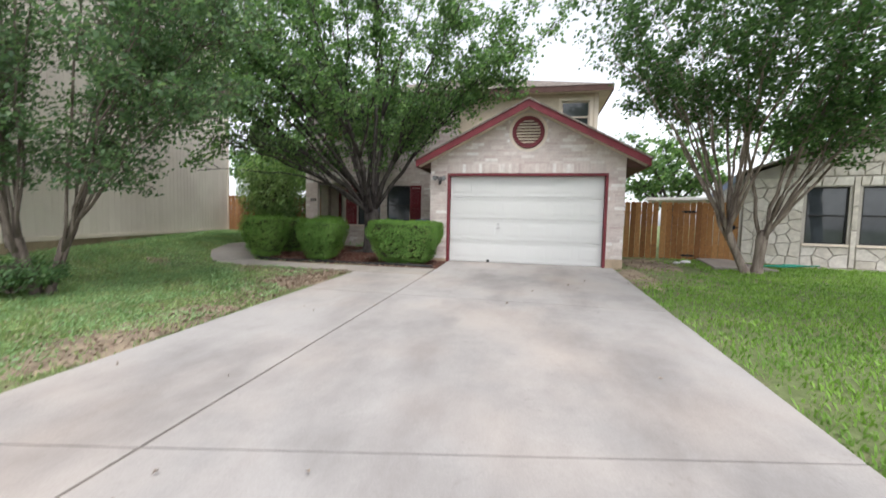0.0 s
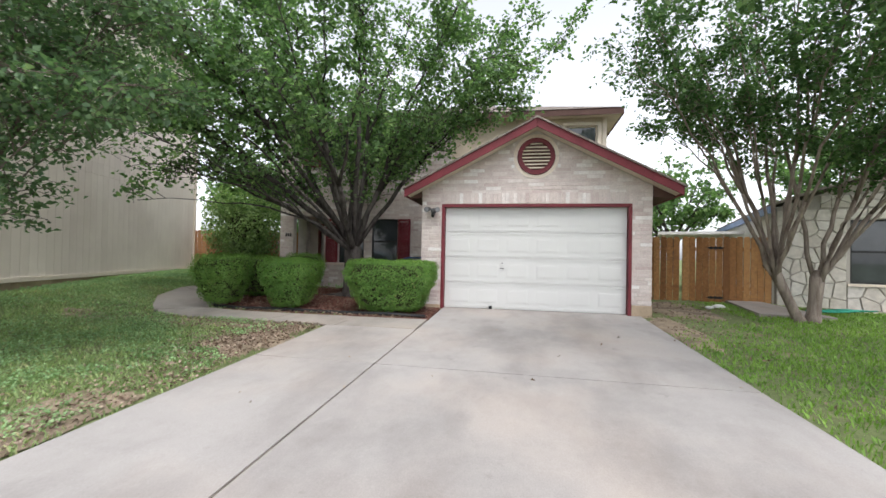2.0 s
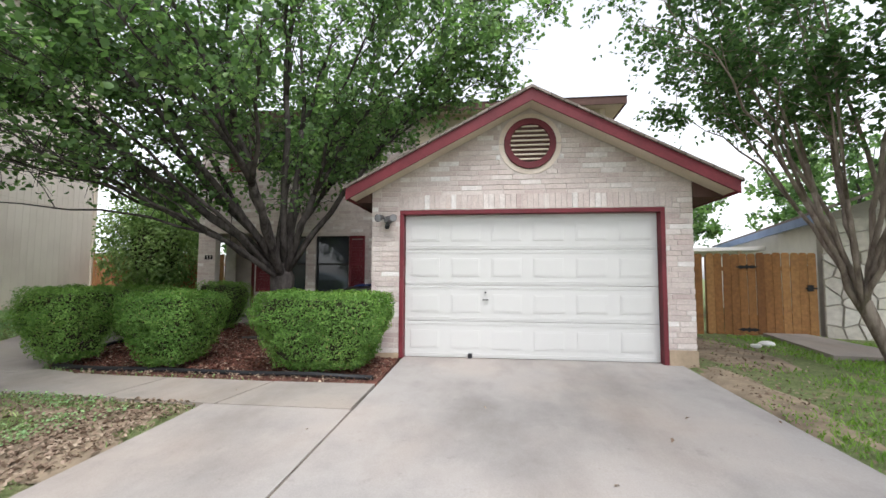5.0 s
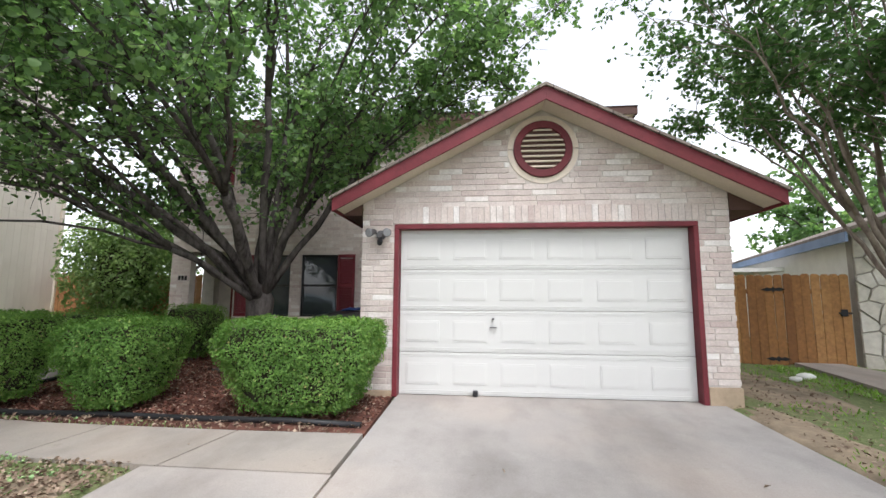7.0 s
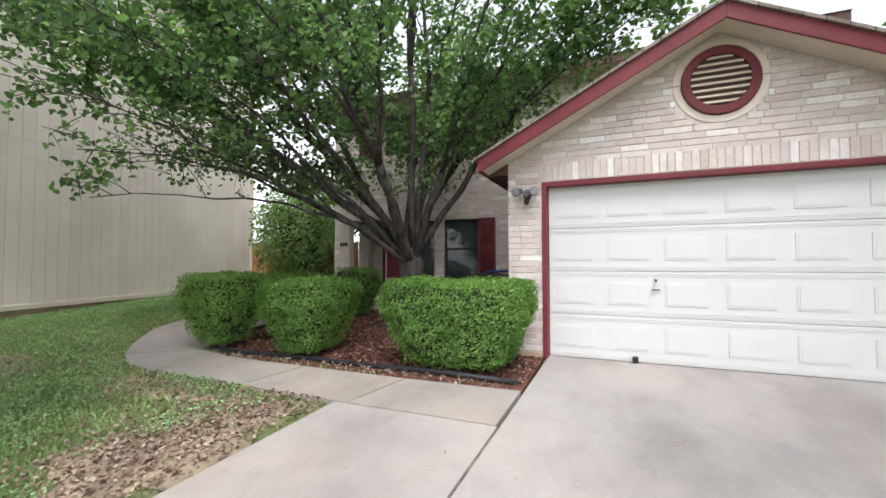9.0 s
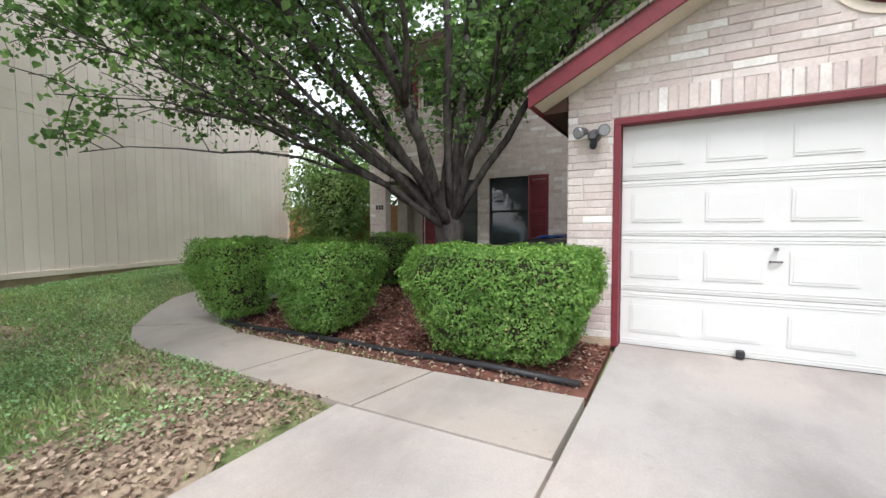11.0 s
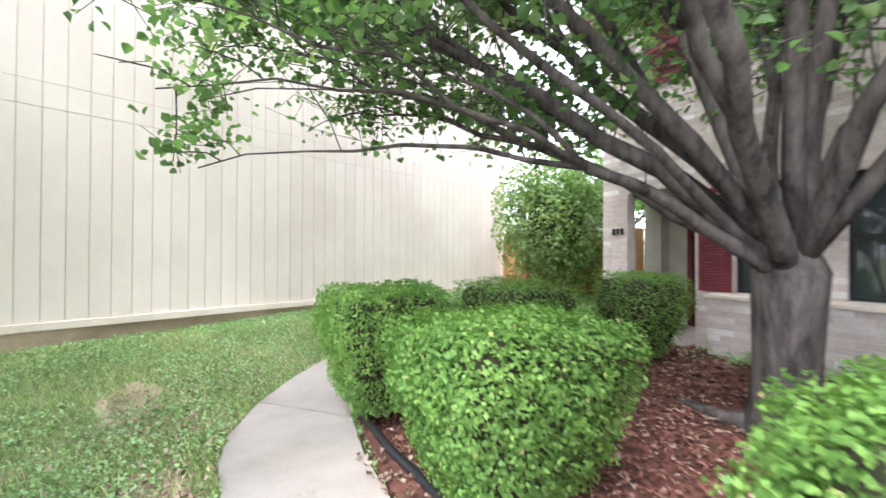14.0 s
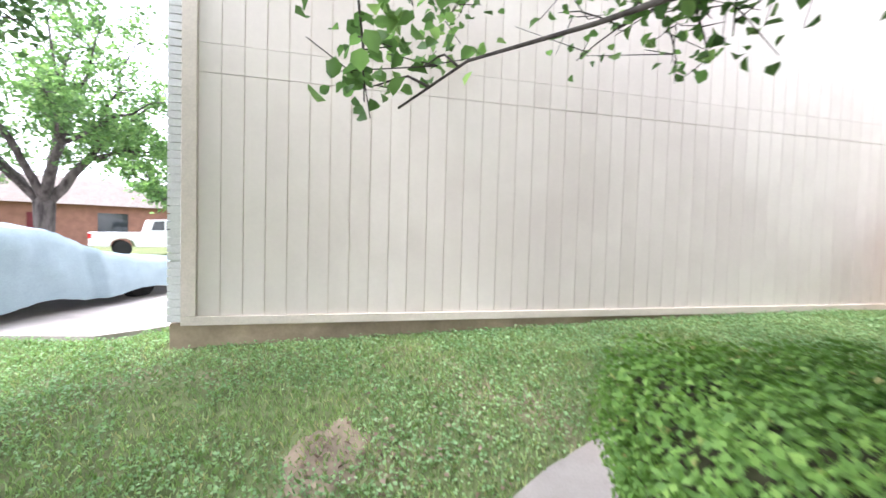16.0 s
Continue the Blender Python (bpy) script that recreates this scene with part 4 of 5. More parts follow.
tips = crown_tips((-4.3, 10.5, 4.9), (4.3, 3.9, 3.4), 20, -0.15)
tips += [(-6.86, 7.97, 1.95), (-6.6, 7.7, 2.45), (-6.1, 7.4, 2.95), (-8.2, 9.4, 2.95), (-5.2, 7.1, 3.3), (-5.5, 8.7, 2.6), (-7.6, 11.4, 3.0), (-6.9, 10.2, 2.9), (-2.8, 8.0, 3.7), (-0.9, 9.4, 4.8),
         (-0.2, 10.4, 5.3), (0.8, 11.2, 6.0), (-3.9, 7.1, 3.8), (-6.6, 9.3, 6.2), (-7.3, 10.4, 5.2), (-5.4, 8.4, 6.4), (-8.1, 8.4, 4.2), (-7.4, 7.6, 4.6), (-8.4, 10.0, 4.0), (-6.2, 7.2, 4.9), (-7.0, 8.5, 5.7), (-8.0, 9.3, 5.2), (-4.8, 7.4, 5.4), (-7.9, 7.4, 4.4), (-8.6, 8.6, 4.6), (-8.4, 8.0, 3.7), (-5.0, 12.7, 3.8), (-2.9, 12.0, 3.5), (-4.2, 12.8, 4.9), (-2.6, 9.9, 3.6), (-3.4, 12.3, 4.4), (-1.6, 11.3, 7.2), (-3.2, 9.2, 7.4)]
tree("broadleaf_tree", "dense green shade tree with many ascending limbs in the mulch bed", (-4.3, 11.5, 0), [((-4.3, 11.5, 0.0), (-4.2, 11.35, 1.16), 0.19)], tips, 18, M_BARK, M_LEAF, (0.088, 0.068), 22, 4, 15, 0.26, keep_main, 0.7, 0.047, airy=sparse_low)

tips = crown_tips((4.8, 10.0, 5.1), (3.6, 2.9, 2.7), 24, -0.5) + [(1.9, 9.6, 5.4), (2.3, 10.2, 4.9), (2.9, 9.2, 4.6), (6.3, 8.6, 4.0), (5.4, 8.2, 4.6)]
tree("multi_stem_tree", "multi-stemmed smooth-barked tree with fine dark leaves on the lawn", (4.9, 10.4, 0.0),
     [((4.8, 10.4, 0.0), (4.42, 10.38, 0.85), 0.08), ((5.02, 10.4, 0.0), (5.1, 10.42, 0.8), 0.1)],
     tips, 20, M_BARK2, M_LEAF2, (0.09, 0.056), 17, 4, 16, 0.25,
     lambda p: p[2] > 3.55 + 0.55 * (3.0 - p[0]) and p[2] > 2.15 + 0.25 * max(0, 1.5 - abs(p[0] - 4.9)) and not (p[0] > 5.4 and p[1] > 11.4 and p[2] < gable_z(max(0.0, p[0] - 5.79)) + 0.5), 0.7, 0.034, 0.3, 0.0)
tips = [p for p in crown_tips((-5.9, 4.75, 3.9), (2.7, 2.2, 3.0), 24, -0.5) if not (p[1] > 5.3 and p[0] < -6.6)]
tips += [(-7.3, 4.4, 5.6), (-7.6, 5.0, 6.4), (-6.6, 4.2, 6.6), (-8.0, 4.2, 4.8), (-7.6, 3.7, 3.6), (-3.9, 5.3, 3.6), (-4.3, 5.0, 4.6)]
tree("multi_stem_tree", "multi-stemmed smooth-barked tree with fine grey-green leaves on the lawn", (-6.5, 4.75, -0.1),
     [((-6.5 + dx, 4.7 + dy, -0.12), (-6.5 + 4 * dx, 4.7 + 3 * dy, 0.6), 0.04) for dx, dy in ((-0.1, 0.0), (0.0, -0.1), (0.1, 0.0), (0.04, 0.08), (-0.06, -0.08))],
     tips, 23, M_BARK3, M_LEAF3, (0.074, 0.044), 15, 5, 17, 0.24,
     lambda p: p[2] > 1.25 and p[0] > -8.3 - 0.3 * (p[1] - 5.6) and not (p[1] > 5.5 and p[0] < -6.3 and p[2] < 3.6) and p[1] < 6.9, 0.4, 0.019, 0.35)


tips = [p for p in crown_tips((4.7, 5.5, 5.3), (4.1, 2.7, 1.9), 22, -0.6) if p[0] > 0.6] + [(0.9, 6.5, 4.1), (1.6, 6.2, 4.0), (2.3, 6.8, 4.2), (3.0, 6.0, 3.9)]
tree("overhanging_tree", "dark dense-leaved tree whose limbs overhang the lawn and driveway", (7.0, 3.4, -0.2), [((7.0, 3.4, -0.2), (6.8, 3.7, 2.1), 0.2)], tips, 9, M_BARK, M_LEAF2, (0.1, 0.058), 16, 4, 13, 0.3,
     lambda p: p[0] > 0.4 and p[2] > 3.55 + 0.2 * max(0.0, p[0] - 4.0) and p[1] > 3.4 - 0.2 * p[0] and p[1] < 8.2, 0.5, 0.07)


def far_tree(base, h, r, label, size=(0.24, 0.18), many=8, low=0.24):
    b = Vector(base)
    c = (b.x, b.y, b.z + h * 0.62)
    r0 = 0.02 * h + 0.06
    return tree("shade_tree", label, base, [(base, (b.x, b.y, b.z + h * 0.24), r0)], crown_tips(c, (r, r, h * 0.4), 18, -0.55), 7, M_BARK, M_LEAF, size, 10, 3, many, 0.4,
                lambda p: p[2] > b.z + h * low, 0.5, r0 * 0.42)


far_tree((-15.6, -3.0, 0.0), 7.8, 3.9, "leafy green street tree beside the covered car", (0.12, 0.09), 34, 0.36)
far = far_tree((-27, -7, 0.0), 7.0, 3.4, "leafy green tree with a broad round crown")
for k, (x, y, sc, rz) in enumerate([(-33, 4, 1.0, 120), (8, 27, 1.0, 200), (1.5, 30, 1.1, 90), (15, 25, 1.15, 300), (-13, 25, 1.0, 20), (-19, 29, 1.2, 150), (24, 30, 1.2, 70), (-24, -18, 1.0, 80)]):
    o = copy_thing(far, pose(x, y, 0, 0, 0, rz) @ Matrix.Scale(sc, 4))
    o["group"] = "trees behind the houses"
    o["label"] = "leafy green tree with a broad round crown"
    o.scale = (sc, sc, sc)


def shrub_points(c, sx, sy, h, n, base=0.75, edge=4.0):
    """Points and outward normals on a clipped, round-edged hedge block."""
    u = rng.normal(size=(n, 3))
    u[:, 2] = u[:, 2] * 0.9 + 0.15
    d = (np.abs(u[:, 0]) ** edge + np.abs(u[:, 1]) ** edge + np.abs(u[:, 2]) ** edge) ** (1 / edge)
    q = u / d[:, None]
    wob = np.array([1 + 0.1 * noise.noise((p[0] * 2.4 + c[0], p[1] * 2.4 + c[1], p[2] * 2.4)) + 0.05 * noise.noise((p[0] * 7 + c[0], p[1] * 7, p[2] * 7)) for p in q])
    q = q * wob[:, None]
    f = base + (1 - base) * np.clip((q[:, 2] + 1.0) / 1.3, 0, 1)
    pts = np.stack([c[0] + q[:, 0] * sx / 2 * f, c[1] + q[:, 1] * sy / 2 * f, c[2] + h * 0.54 + q[:, 2] * h * 0.46], axis=1)
    nor = unit(np.sign(q) * np.abs(q) ** 3 + 0.01)
    return pts, nor


def hedge(c, sx, sy, h, n, label, mat=M_HEDGE, leaf=(0.027, 0.0185), depth=0.075, base=0.74, name="clipped_hedge", group="clipped hedges round the bed", edge=12.0, core=0.86):
    t = thing(name, c, label, "hedge", group)
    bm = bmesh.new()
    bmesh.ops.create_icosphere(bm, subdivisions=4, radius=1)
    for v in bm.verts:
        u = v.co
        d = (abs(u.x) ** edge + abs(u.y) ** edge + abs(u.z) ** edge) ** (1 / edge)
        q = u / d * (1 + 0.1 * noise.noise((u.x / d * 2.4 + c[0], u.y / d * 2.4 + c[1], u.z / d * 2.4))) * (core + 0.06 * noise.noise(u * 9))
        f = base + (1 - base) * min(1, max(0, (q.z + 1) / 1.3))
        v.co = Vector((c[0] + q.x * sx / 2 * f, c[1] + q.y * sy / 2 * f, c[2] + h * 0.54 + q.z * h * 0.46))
    # solid filler, no single twigs; its dark colour paints the hedge's inner shade
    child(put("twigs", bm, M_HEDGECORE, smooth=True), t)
    bm = bmesh.new()
    for k in range(5):
        a = k * 1.26
        tube(bm, [(c[0] + 0.04 * math.cos(a), c[1] + 0.04 * math.sin(a), c[2] - 0.03), (c[0] + sx * 0.2 * math.cos(a), c[1] + sy * 0.2 * math.sin(a), c[2] + h * 0.3)], [0.018, 0.01], 5)
    for k in range(160 if edge > 5 else 40):
        a, v = random.uniform(0, 6.283), random.uniform(0.15, 0.85)
        w = base + (1 - base) * min(1.0, v * 1.5)
        o = Vector((c[0] + sx * 0.36 * w * math.cos(a), c[1] + sy * 0.36 * w * math.sin(a), c[2] + h * v * 0.8))
        e = Vector((c[0] + sx * 0.49 * w * math.cos(a + 0.08), c[1] + sy * 0.49 * w * math.sin(a + 0.08), c[2] + h * (v + random.uniform(-0.02, 0.1))))
        tube(bm, [o, e], [0.005, 0.002], 3)
    child(tagged(put("stems", bm, M_BARK2), "", kind="stuff"), t)
    p, nr = shrub_points(c, sx, sy, h, n, base, edge)
    hollow = np.array([noise.noise((a[0] * 9, a[1] * 9, a[2] * 9)) + 0.6 * noise.noise((a[0] * 21, a[1] * 21, a[2] * 21)) for a in p])[:, None]
    sprig = np.array([noise.noise((a[0] * 16 + 5, a[1] * 16, a[2] * 16)) for a in p])[:, None]
    p = p - nr * (np.maximum(-0.3, rng.normal(0.5, 0.7, size=(n, 1))) * depth * 0.7 - 0.05 * np.maximum(0.0, sprig))
    full = (hollow[:, 0] > -0.42 + 0.5 * np.clip(0.55 - (p[:, 2] - c[2]) / h, 0, 0.4)) | (rng.uniform(size=n) < 0.3)
    p, nr = p[full], nr[full]
    p[:, 2] = np.maximum(p[:, 2], c[2] + 0.03)
    nr = nr + np.array([0, 0, 0.5])
    child(tagged(leaves("foliage", p, nr, leaf[0], leaf[1], mat, spread=0.6), "", kind="stuff"), t)
    return t


HL = "clipped green boxwood hedge in the mulch bed"
hedge((-2.62, 9.46, -0.03), 1.58, 0.96, 0.97, 56000, HL, base=0.68)
hedge((-4.66, 9.38, -0.02), 0.84, 1.06, 0.95, 38000, HL, base=0.62)
hedge((-6.13, 9.28, 0.0), 0.84, 0.92, 0.98, 30000, HL, base=0.62)
hedge((-6.38, 10.85, 0.0), 1.2, 0.9, 0.96, 14000, HL, base=0.66)
hedge((-6.05, 12.45, 0.03), 0.9, 0.85, 1.0, 11000, HL, base=0.55, edge=6.0)
hedge((-9.15, 14.15, 0.2), 2.3, 2.0, 3.0, 19000, "tall loose green shrub between the houses", M_SHRUB, (0.1, 0.05), 0.95, 0.8, "tall_shrub", "", 2.1, 0.5)
hedge((-6.7, 4.45, -0.1), 1.5, 1.0, 0.45, 2500, "low leafy suckers at the foot of the tree", M_LEAF2, (0.06, 0.03), 0.15, 0.8, "low_shrub", "", 2.2, 0.6)


# ---- lawn, mulch and litter ----
def heights(x, y):
    return np.array([ground_z(a, b) for a, b in zip(x, y)])


def scatter(x0, x1, y0, y1, n):
    return rng.uniform(x0, x1, n), rng.uniform(y0, y1, n)


def free(x, y):
    bad = inside(x, y, WALK) | inside(x, y, BED) | ((x > -3.27) & (x < 2.06) & (y < 10.2)) | ((x > -7.6) & (y > 13.6)) | ((x > -2.2) & (x < 2.25) & (y > 10.1))
    wx = -8.75 - 0.309 * (y - 5.6)
    bad |= (x < wx + 0.06) & (y > 5.4)
    bad |= (x < -8.95) & (y < 4.8) & (x > -17)
    bad |= inside(x, y, [(4.4, 10.9), (5.6, 10.7), (5.5, 13.05), (4.75, 13.1)]) | ((x > 5.7) & (y > 12.4 - 0.287 * (x - 5.79)))
    return ~bad


def patchy(x, y, s=0.8, k=0.0):
    return np.array([noise.noise((a * s + k, b * s, 3.0)) + 0.5 * noise.noise((a * s * 3 + k, b * s * 3, 7.0)) for a, b in zip(x, y)])


def blades(name, x, y, h, w, mat, label):
    n = len(x)
    z = heights(x, y) - 0.015
    a = rng.uniform(0, 2 * np.pi, n)
    hh = h * rng.uniform(0.5, 1.3, n)
    dx, dy = np.cos(a), np.sin(a)
    lean = rng.uniform(0.2, 0.9, n) * hh
    p0 = np.stack([x - dy * w / 2, y + dx * w / 2, z], 1)
    p1 = np.stack([x + dy * w / 2, y - dx * w / 2, z], 1)
    m = np.stack([x + dx * lean * 0.4 + dy * w * 0.4, y + dy * lean * 0.4 - dx * w * 0.4, z + hh * 0.7], 1)
    tp = np.stack([x + dx * lean, y + dy * lean, z + hh], 1)
    v = np.stack([p0, p1, m, tp], 1).reshape(-1, 3)
    f = (np.arange(n) * 4)[:, None] + np.array([[0, 1, 2, 3]])
    return tagged(raw(name, v, f, mat), label, "grass", kind="stuff")


M_SOIL = plain("bare_soil", (0.3, 0.235, 0.165), 0.95, var=0.3, scale=3.0, fine=40, bump=0.8)


def bare_soil(cx, cy, rx, ry):
    """A thin uneven-edged patch of earth that follows the ground."""
    bm = bmesh.new()
    rows = []
    for q in range(1, 7):
        ringed = []
        for k in range(40):
            a = 2 * math.pi * k / 40
            f = q / 6 * (1 + 0.35 * noise.noise((math.cos(a) * 1.6 + cx, math.sin(a) * 1.6 + cy, 2)) + 0.2 * noise.noise((math.cos(a) * 6 + cx, math.sin(a) * 6, 5)))
            px, py = cx + rx * f * math.cos(a), cy + ry * f * math.sin(a)
            ringed.append(bm.verts.new((px, py, ground_z(px, py) + 0.006 - (0.03 if q == 6 else 0))))
        rows.append(ringed)
    mid = bm.verts.new((cx, cy, ground_z(cx, cy) + 0.008))
    for k in range(40):
        j = (k + 1) % 40
        bm.faces.new((mid, rows[0][k], rows[0][j]))
        for p, q in zip(rows, rows[1:]):
            bm.faces.new((p[k], q[k], q[j], p[j]))
    tagged(put("bare_soil", bm, M_SOIL, smooth=True), "bare brown soil patch worn into the lawn", "soil", kind="structure")


for patch in ((3.1, 11.3, 0.75, 1.5), (2.35, 9.0, 0.3, 1.3), (-3.85, 7.0, 0.6, 0.95), (-3.75, 3.6, 0.42, 1.5), (-7.36, 7.5, 0.42, 0.26), (-5.3, 7.75, 0.9, 0.25)):
    bare_soil(*patch)
x, y = scatter(-11.3, -3.2, 0.5, 14.5, 165000)
bare = np.exp(-((x + 3.7) / 0.7) ** 2 - ((y - 6.9) / 1.3) ** 2)
ok = free(x, y) & (patchy(x, y) + 1.1 * bare + rng.normal(0, 0.3, len(x)) < 0.25 + 0.16 * np.clip(-4.6 - x, -1.3, 1.5))
blades("lawn_grass", x[ok], y[ok], 0.048, 0.012, M_GRASS, "short patchy green lawn grass beside the driveway")
x, y = scatter(2.0, 10.0, 1.0, 13.0, 72000)
ok = free(x, y) & (patchy(x, y) + rng.normal(0, 0.3, len(x)) < 0.5 + 0.3 * np.clip(x - 3.2, -1.2, 2) - 0.7 * np.clip(y - 8.0, 0, 1.6) * (x < 4.0))
blades("lawn_grass", x[ok], y[ok], 0.05, 0.014, M_GRASS2, "lush bright green lawn grass in front of the stone house")
x, y = scatter(-11.2, -3.4, 1.5, 14.3, 112000)
bare = np.exp(-((x + 3.7) / 0.7) ** 2 - ((y - 6.9) / 1.3) ** 2) + np.exp(-((x + 7.36) / 0.32) ** 2 - ((y - 7.5) / 0.25) ** 2)
ok = free(x, y) & (1.5 * patchy(x, y, 1.1, 9.0) + 0.8 * bare + rng.normal(0, 0.22, len(x)) < 0.1 + 0.14 * np.clip(-5.2 - x, -1.8, 1.8))
x, y = x[ok], y[ok]
p = np.stack([x, y, heights(x, y) + rng.uniform(0.005, 0.05, len(x))], 1)
tagged(leaves("lawn_weeds", p, np.tile([0, 0, 1.0], (len(p), 1)), 0.03, 0.022, M_CLOVER, spread=0.4), "low broad-leaved green weeds in the lawn", "weeds", kind="stuff")
x, y = scatter(-6.9, -1.8, 9.1, 13.6, 26000)
ok = inside(x, y, BED)
x, y = x[ok], y[ok]
p = np.stack([x, y, heights(x, y) + rng.uniform(0.0, 0.02, len(x))], 1)
tagged(leaves("bark_chips", p, np.tile([0, 0, 1.0], (len(p), 1)), 0.055, 0.02, M_MULCH, spread=0.35, fold=0.1), "loose dark red bark chips with pale specks", "mulch", kind="stuff")
xs, ys = [], []
for cx, cy, sx, sy, n in ((-3.8, 7.1, 0.4, 0.75, 2300), (-3.5, 5.0, 0.2, 1.6, 900), (-3.9, 3.5, 0.5, 2.0, 900), (-5.0, 7.75, 1.2, 0.25, 900), (-7.0, 8.0, 0.5, 0.4, 250), (2.5, 9.2, 0.4, 1.2, 450), (3.4, 11.3, 0.6, 0.8, 400)):
    xs.append(rng.normal(cx, sx, n))
    ys.append(rng.normal(cy, sy, n))
x, y = np.concatenate(xs), np.concatenate(ys)
ok = free(x, y)
x, y = x[ok], y[ok]
x2, y2 = scatter(-5.6, -1.85, 8.86, 9.16, 480)
x3, y3 = scatter(-3.2, 2.0, 0.5, 10, 26)
x, y = np.concatenate([x, x2, x3]), np.concatenate([y, y2, y3])
p = np.stack([x, y, heights(x, y) + rng.uniform(0.012, 0.03, len(x))], 1)
tagged(leaves("dead_leaves", p, np.tile([0, 0, 1.0], (len(p), 1)), 0.042, 0.026, M_LITTER, spread=0.4), "scattered dry brown leaves on the lawn edge", "litter", kind="stuff")

# weeds along the planter and a surface root of the shade tree
x, y = rng.normal(-5.0, 0.45, 420), rng.normal(13.12, 0.1, 420)
ok = y < 13.3
x, y = x[ok], y[ok]
p = np.stack([x, y, rng.uniform(0.03, 0.26, len(x)) * (0.4 + 0.6 * np.abs(np.sin(x * 7)))], 1)
tagged(leaves("bed_weeds", p, np.tile([0, -0.3, 0.8], (len(p), 1)), 0.06, 0.03, M_CLOVER), "small green weeds along the brick planter", "weeds", kind="stuff")
bm = bmesh.new()
tube(bm, [(-4.35, 11.45, 0.1), (-4.6, 11.4, 0.04), (-4.95, 11.5, 0.02), (-5.3, 11.75, -0.02)], [0.09, 0.06, 0.045, 0.02], 8)
tagged(put("tree_root", bm, M_BARK, smooth=True), "grey surface root of the shade tree in the mulch", "root")

# bed edging, hose, stone
edge_pts = [(-1.86, 9.08), (-2.6, 9.1), (-3.6, 9.11), (-4.6, 9.11), (-5.5, 9.08), (-6.15, 9.12), (-6.5, 9.48), (-6.74, 10.2), (-6.86, 11.2), (-6.92, 12.2), (-6.95, 13.2)]
bm = bmesh.new()
tube(bm, [(a, b, ground_z(a, b) + 0.024 + 0.008 * math.sin(a * 4)) for a, b in edge_pts], [0.031] * len(edge_pts), 8)
tagged(put("bed_edging", bm, M_BLACK, smooth=True), "black rolled plastic edging along the mulch bed", "edging")
bm = bmesh.new()
hp = []
for k in range(60):
    a = k * 0.42
    r = 0.22 + 0.03 * math.sin(k * 1.7)
    hp.append((5.9 + k * 0.012 + r * math.cos(a) * 1.5, 11.7 + r * math.sin(a) * 0.6, base_z(11.7) + 0.03 + 0.001 * k))
tube(bm, hp, [0.014] * 60, 6)
tagged(put("garden_hose", bm, M_HOSE, smooth=True), "coiled green garden hose on the grass", "hose")
for x, y, r in ((4.1, 11.9, 0.09), (3.85, 11.75, 0.06)):
    bm = bmesh.new()
    bmesh.ops.create_icosphere(bm, subdivisions=2, radius=r, matrix=Matrix.Translation((x, y, base_z(y) + r * 0.35)) @ Matrix.Diagonal((1.5, 1, 0.6, 1)))
    for v in bm.verts:
        v.co += Vector((0.02, 0.02, 0.01)) * noise.noise(v.co * 12)
    tagged(put("pale_rock", bm, M_LITTERWHITE, smooth=True), "pale loose rock on the bare soil", "rock", "pale rocks by the gate")

# ---- vehicles and houses to the west ----
car = thing("covered_car", (-10.4, 2.0, 0.2), "sedan under a wrinkled pale blue car cover", "car")
bm = bmesh.new()
prof = [(-3.1, 0.45), (-3.0, 0.62), (-1.6, 0.74), (-0.75, 0.82), (0.1, 1.2), (0.9, 1.28), (1.6, 1.2), (2.15, 1.02), (2.45, 0.95), (2.5, 0.5)]
rows = []
for x, z in [(prof[0][0] + (prof[-1][0] - prof[0][0]) * k / 60, 0) for k in range(61)]:
    for (xa, za), (xb, zb) in zip(prof, prof[1:]):
        if xa <= x <= xb + 1e-6:
            h = za + (zb - za) * (x - xa) / (xb - xa)
            break
    row = []
    for j in range(33):
        s = -1 + 2 * j / 32
        w = 0.92 * (1 - 0.12 * max(0, abs(x) - 1.9))
        if abs(s) < 0.62:
            yy, zz = s / 0.62 * w * (0.78 if h > 0.98 else 0.9), h - 0.06 * (s / 0.62) ** 2
        else:
            q = (abs(s) - 0.62) / 0.38
            yy = math.copysign(w * ((0.78 if h > 0.98 else 0.9) + 0.24 * q ** 0.6), s)
            zz = (h - 0.06) * (1 - q) + (0.2 + 0.04 * math.sin(x * 4) + 0.08 * max(0, abs(x) - 2)) * q
        wr = 0.06 * noise.noise((x * 2.2 + zz * 3.5, yy * 1.5, zz * 5.0)) + 0.05 * noise.noise((x * 5 - zz * 7, yy * 3, zz * 8)) + 0.02 * noise.noise((x * 14 + zz * 12, yy * 6, zz * 4))
        row.append(bm.verts.new((x - 10.4, 2.0 + yy + math.copysign(wr, s), 0.2 + zz + wr * 0.6)))
    rows.append(row)
for p, q in zip(rows, rows[1:]):
    for j in range(32):
        bm.faces.new((p[j], q[j], q[j + 1], p[j + 1]))
child(put("cover", bm, M_COVER, smooth=True), car)
for sx in (-1.45, 1.4):
    for sy in (-0.66, 0.66):
        bm = bmesh.new()
        disc(bm, (sx - 10.4, 0.51), 0.31, 2.0 + sy - 0.1, 2.0 + sy + 0.1, 24)
        child(put("tyre", bm, M_TYRE, bevel=0.03), car)
car.location.z -= 0.085

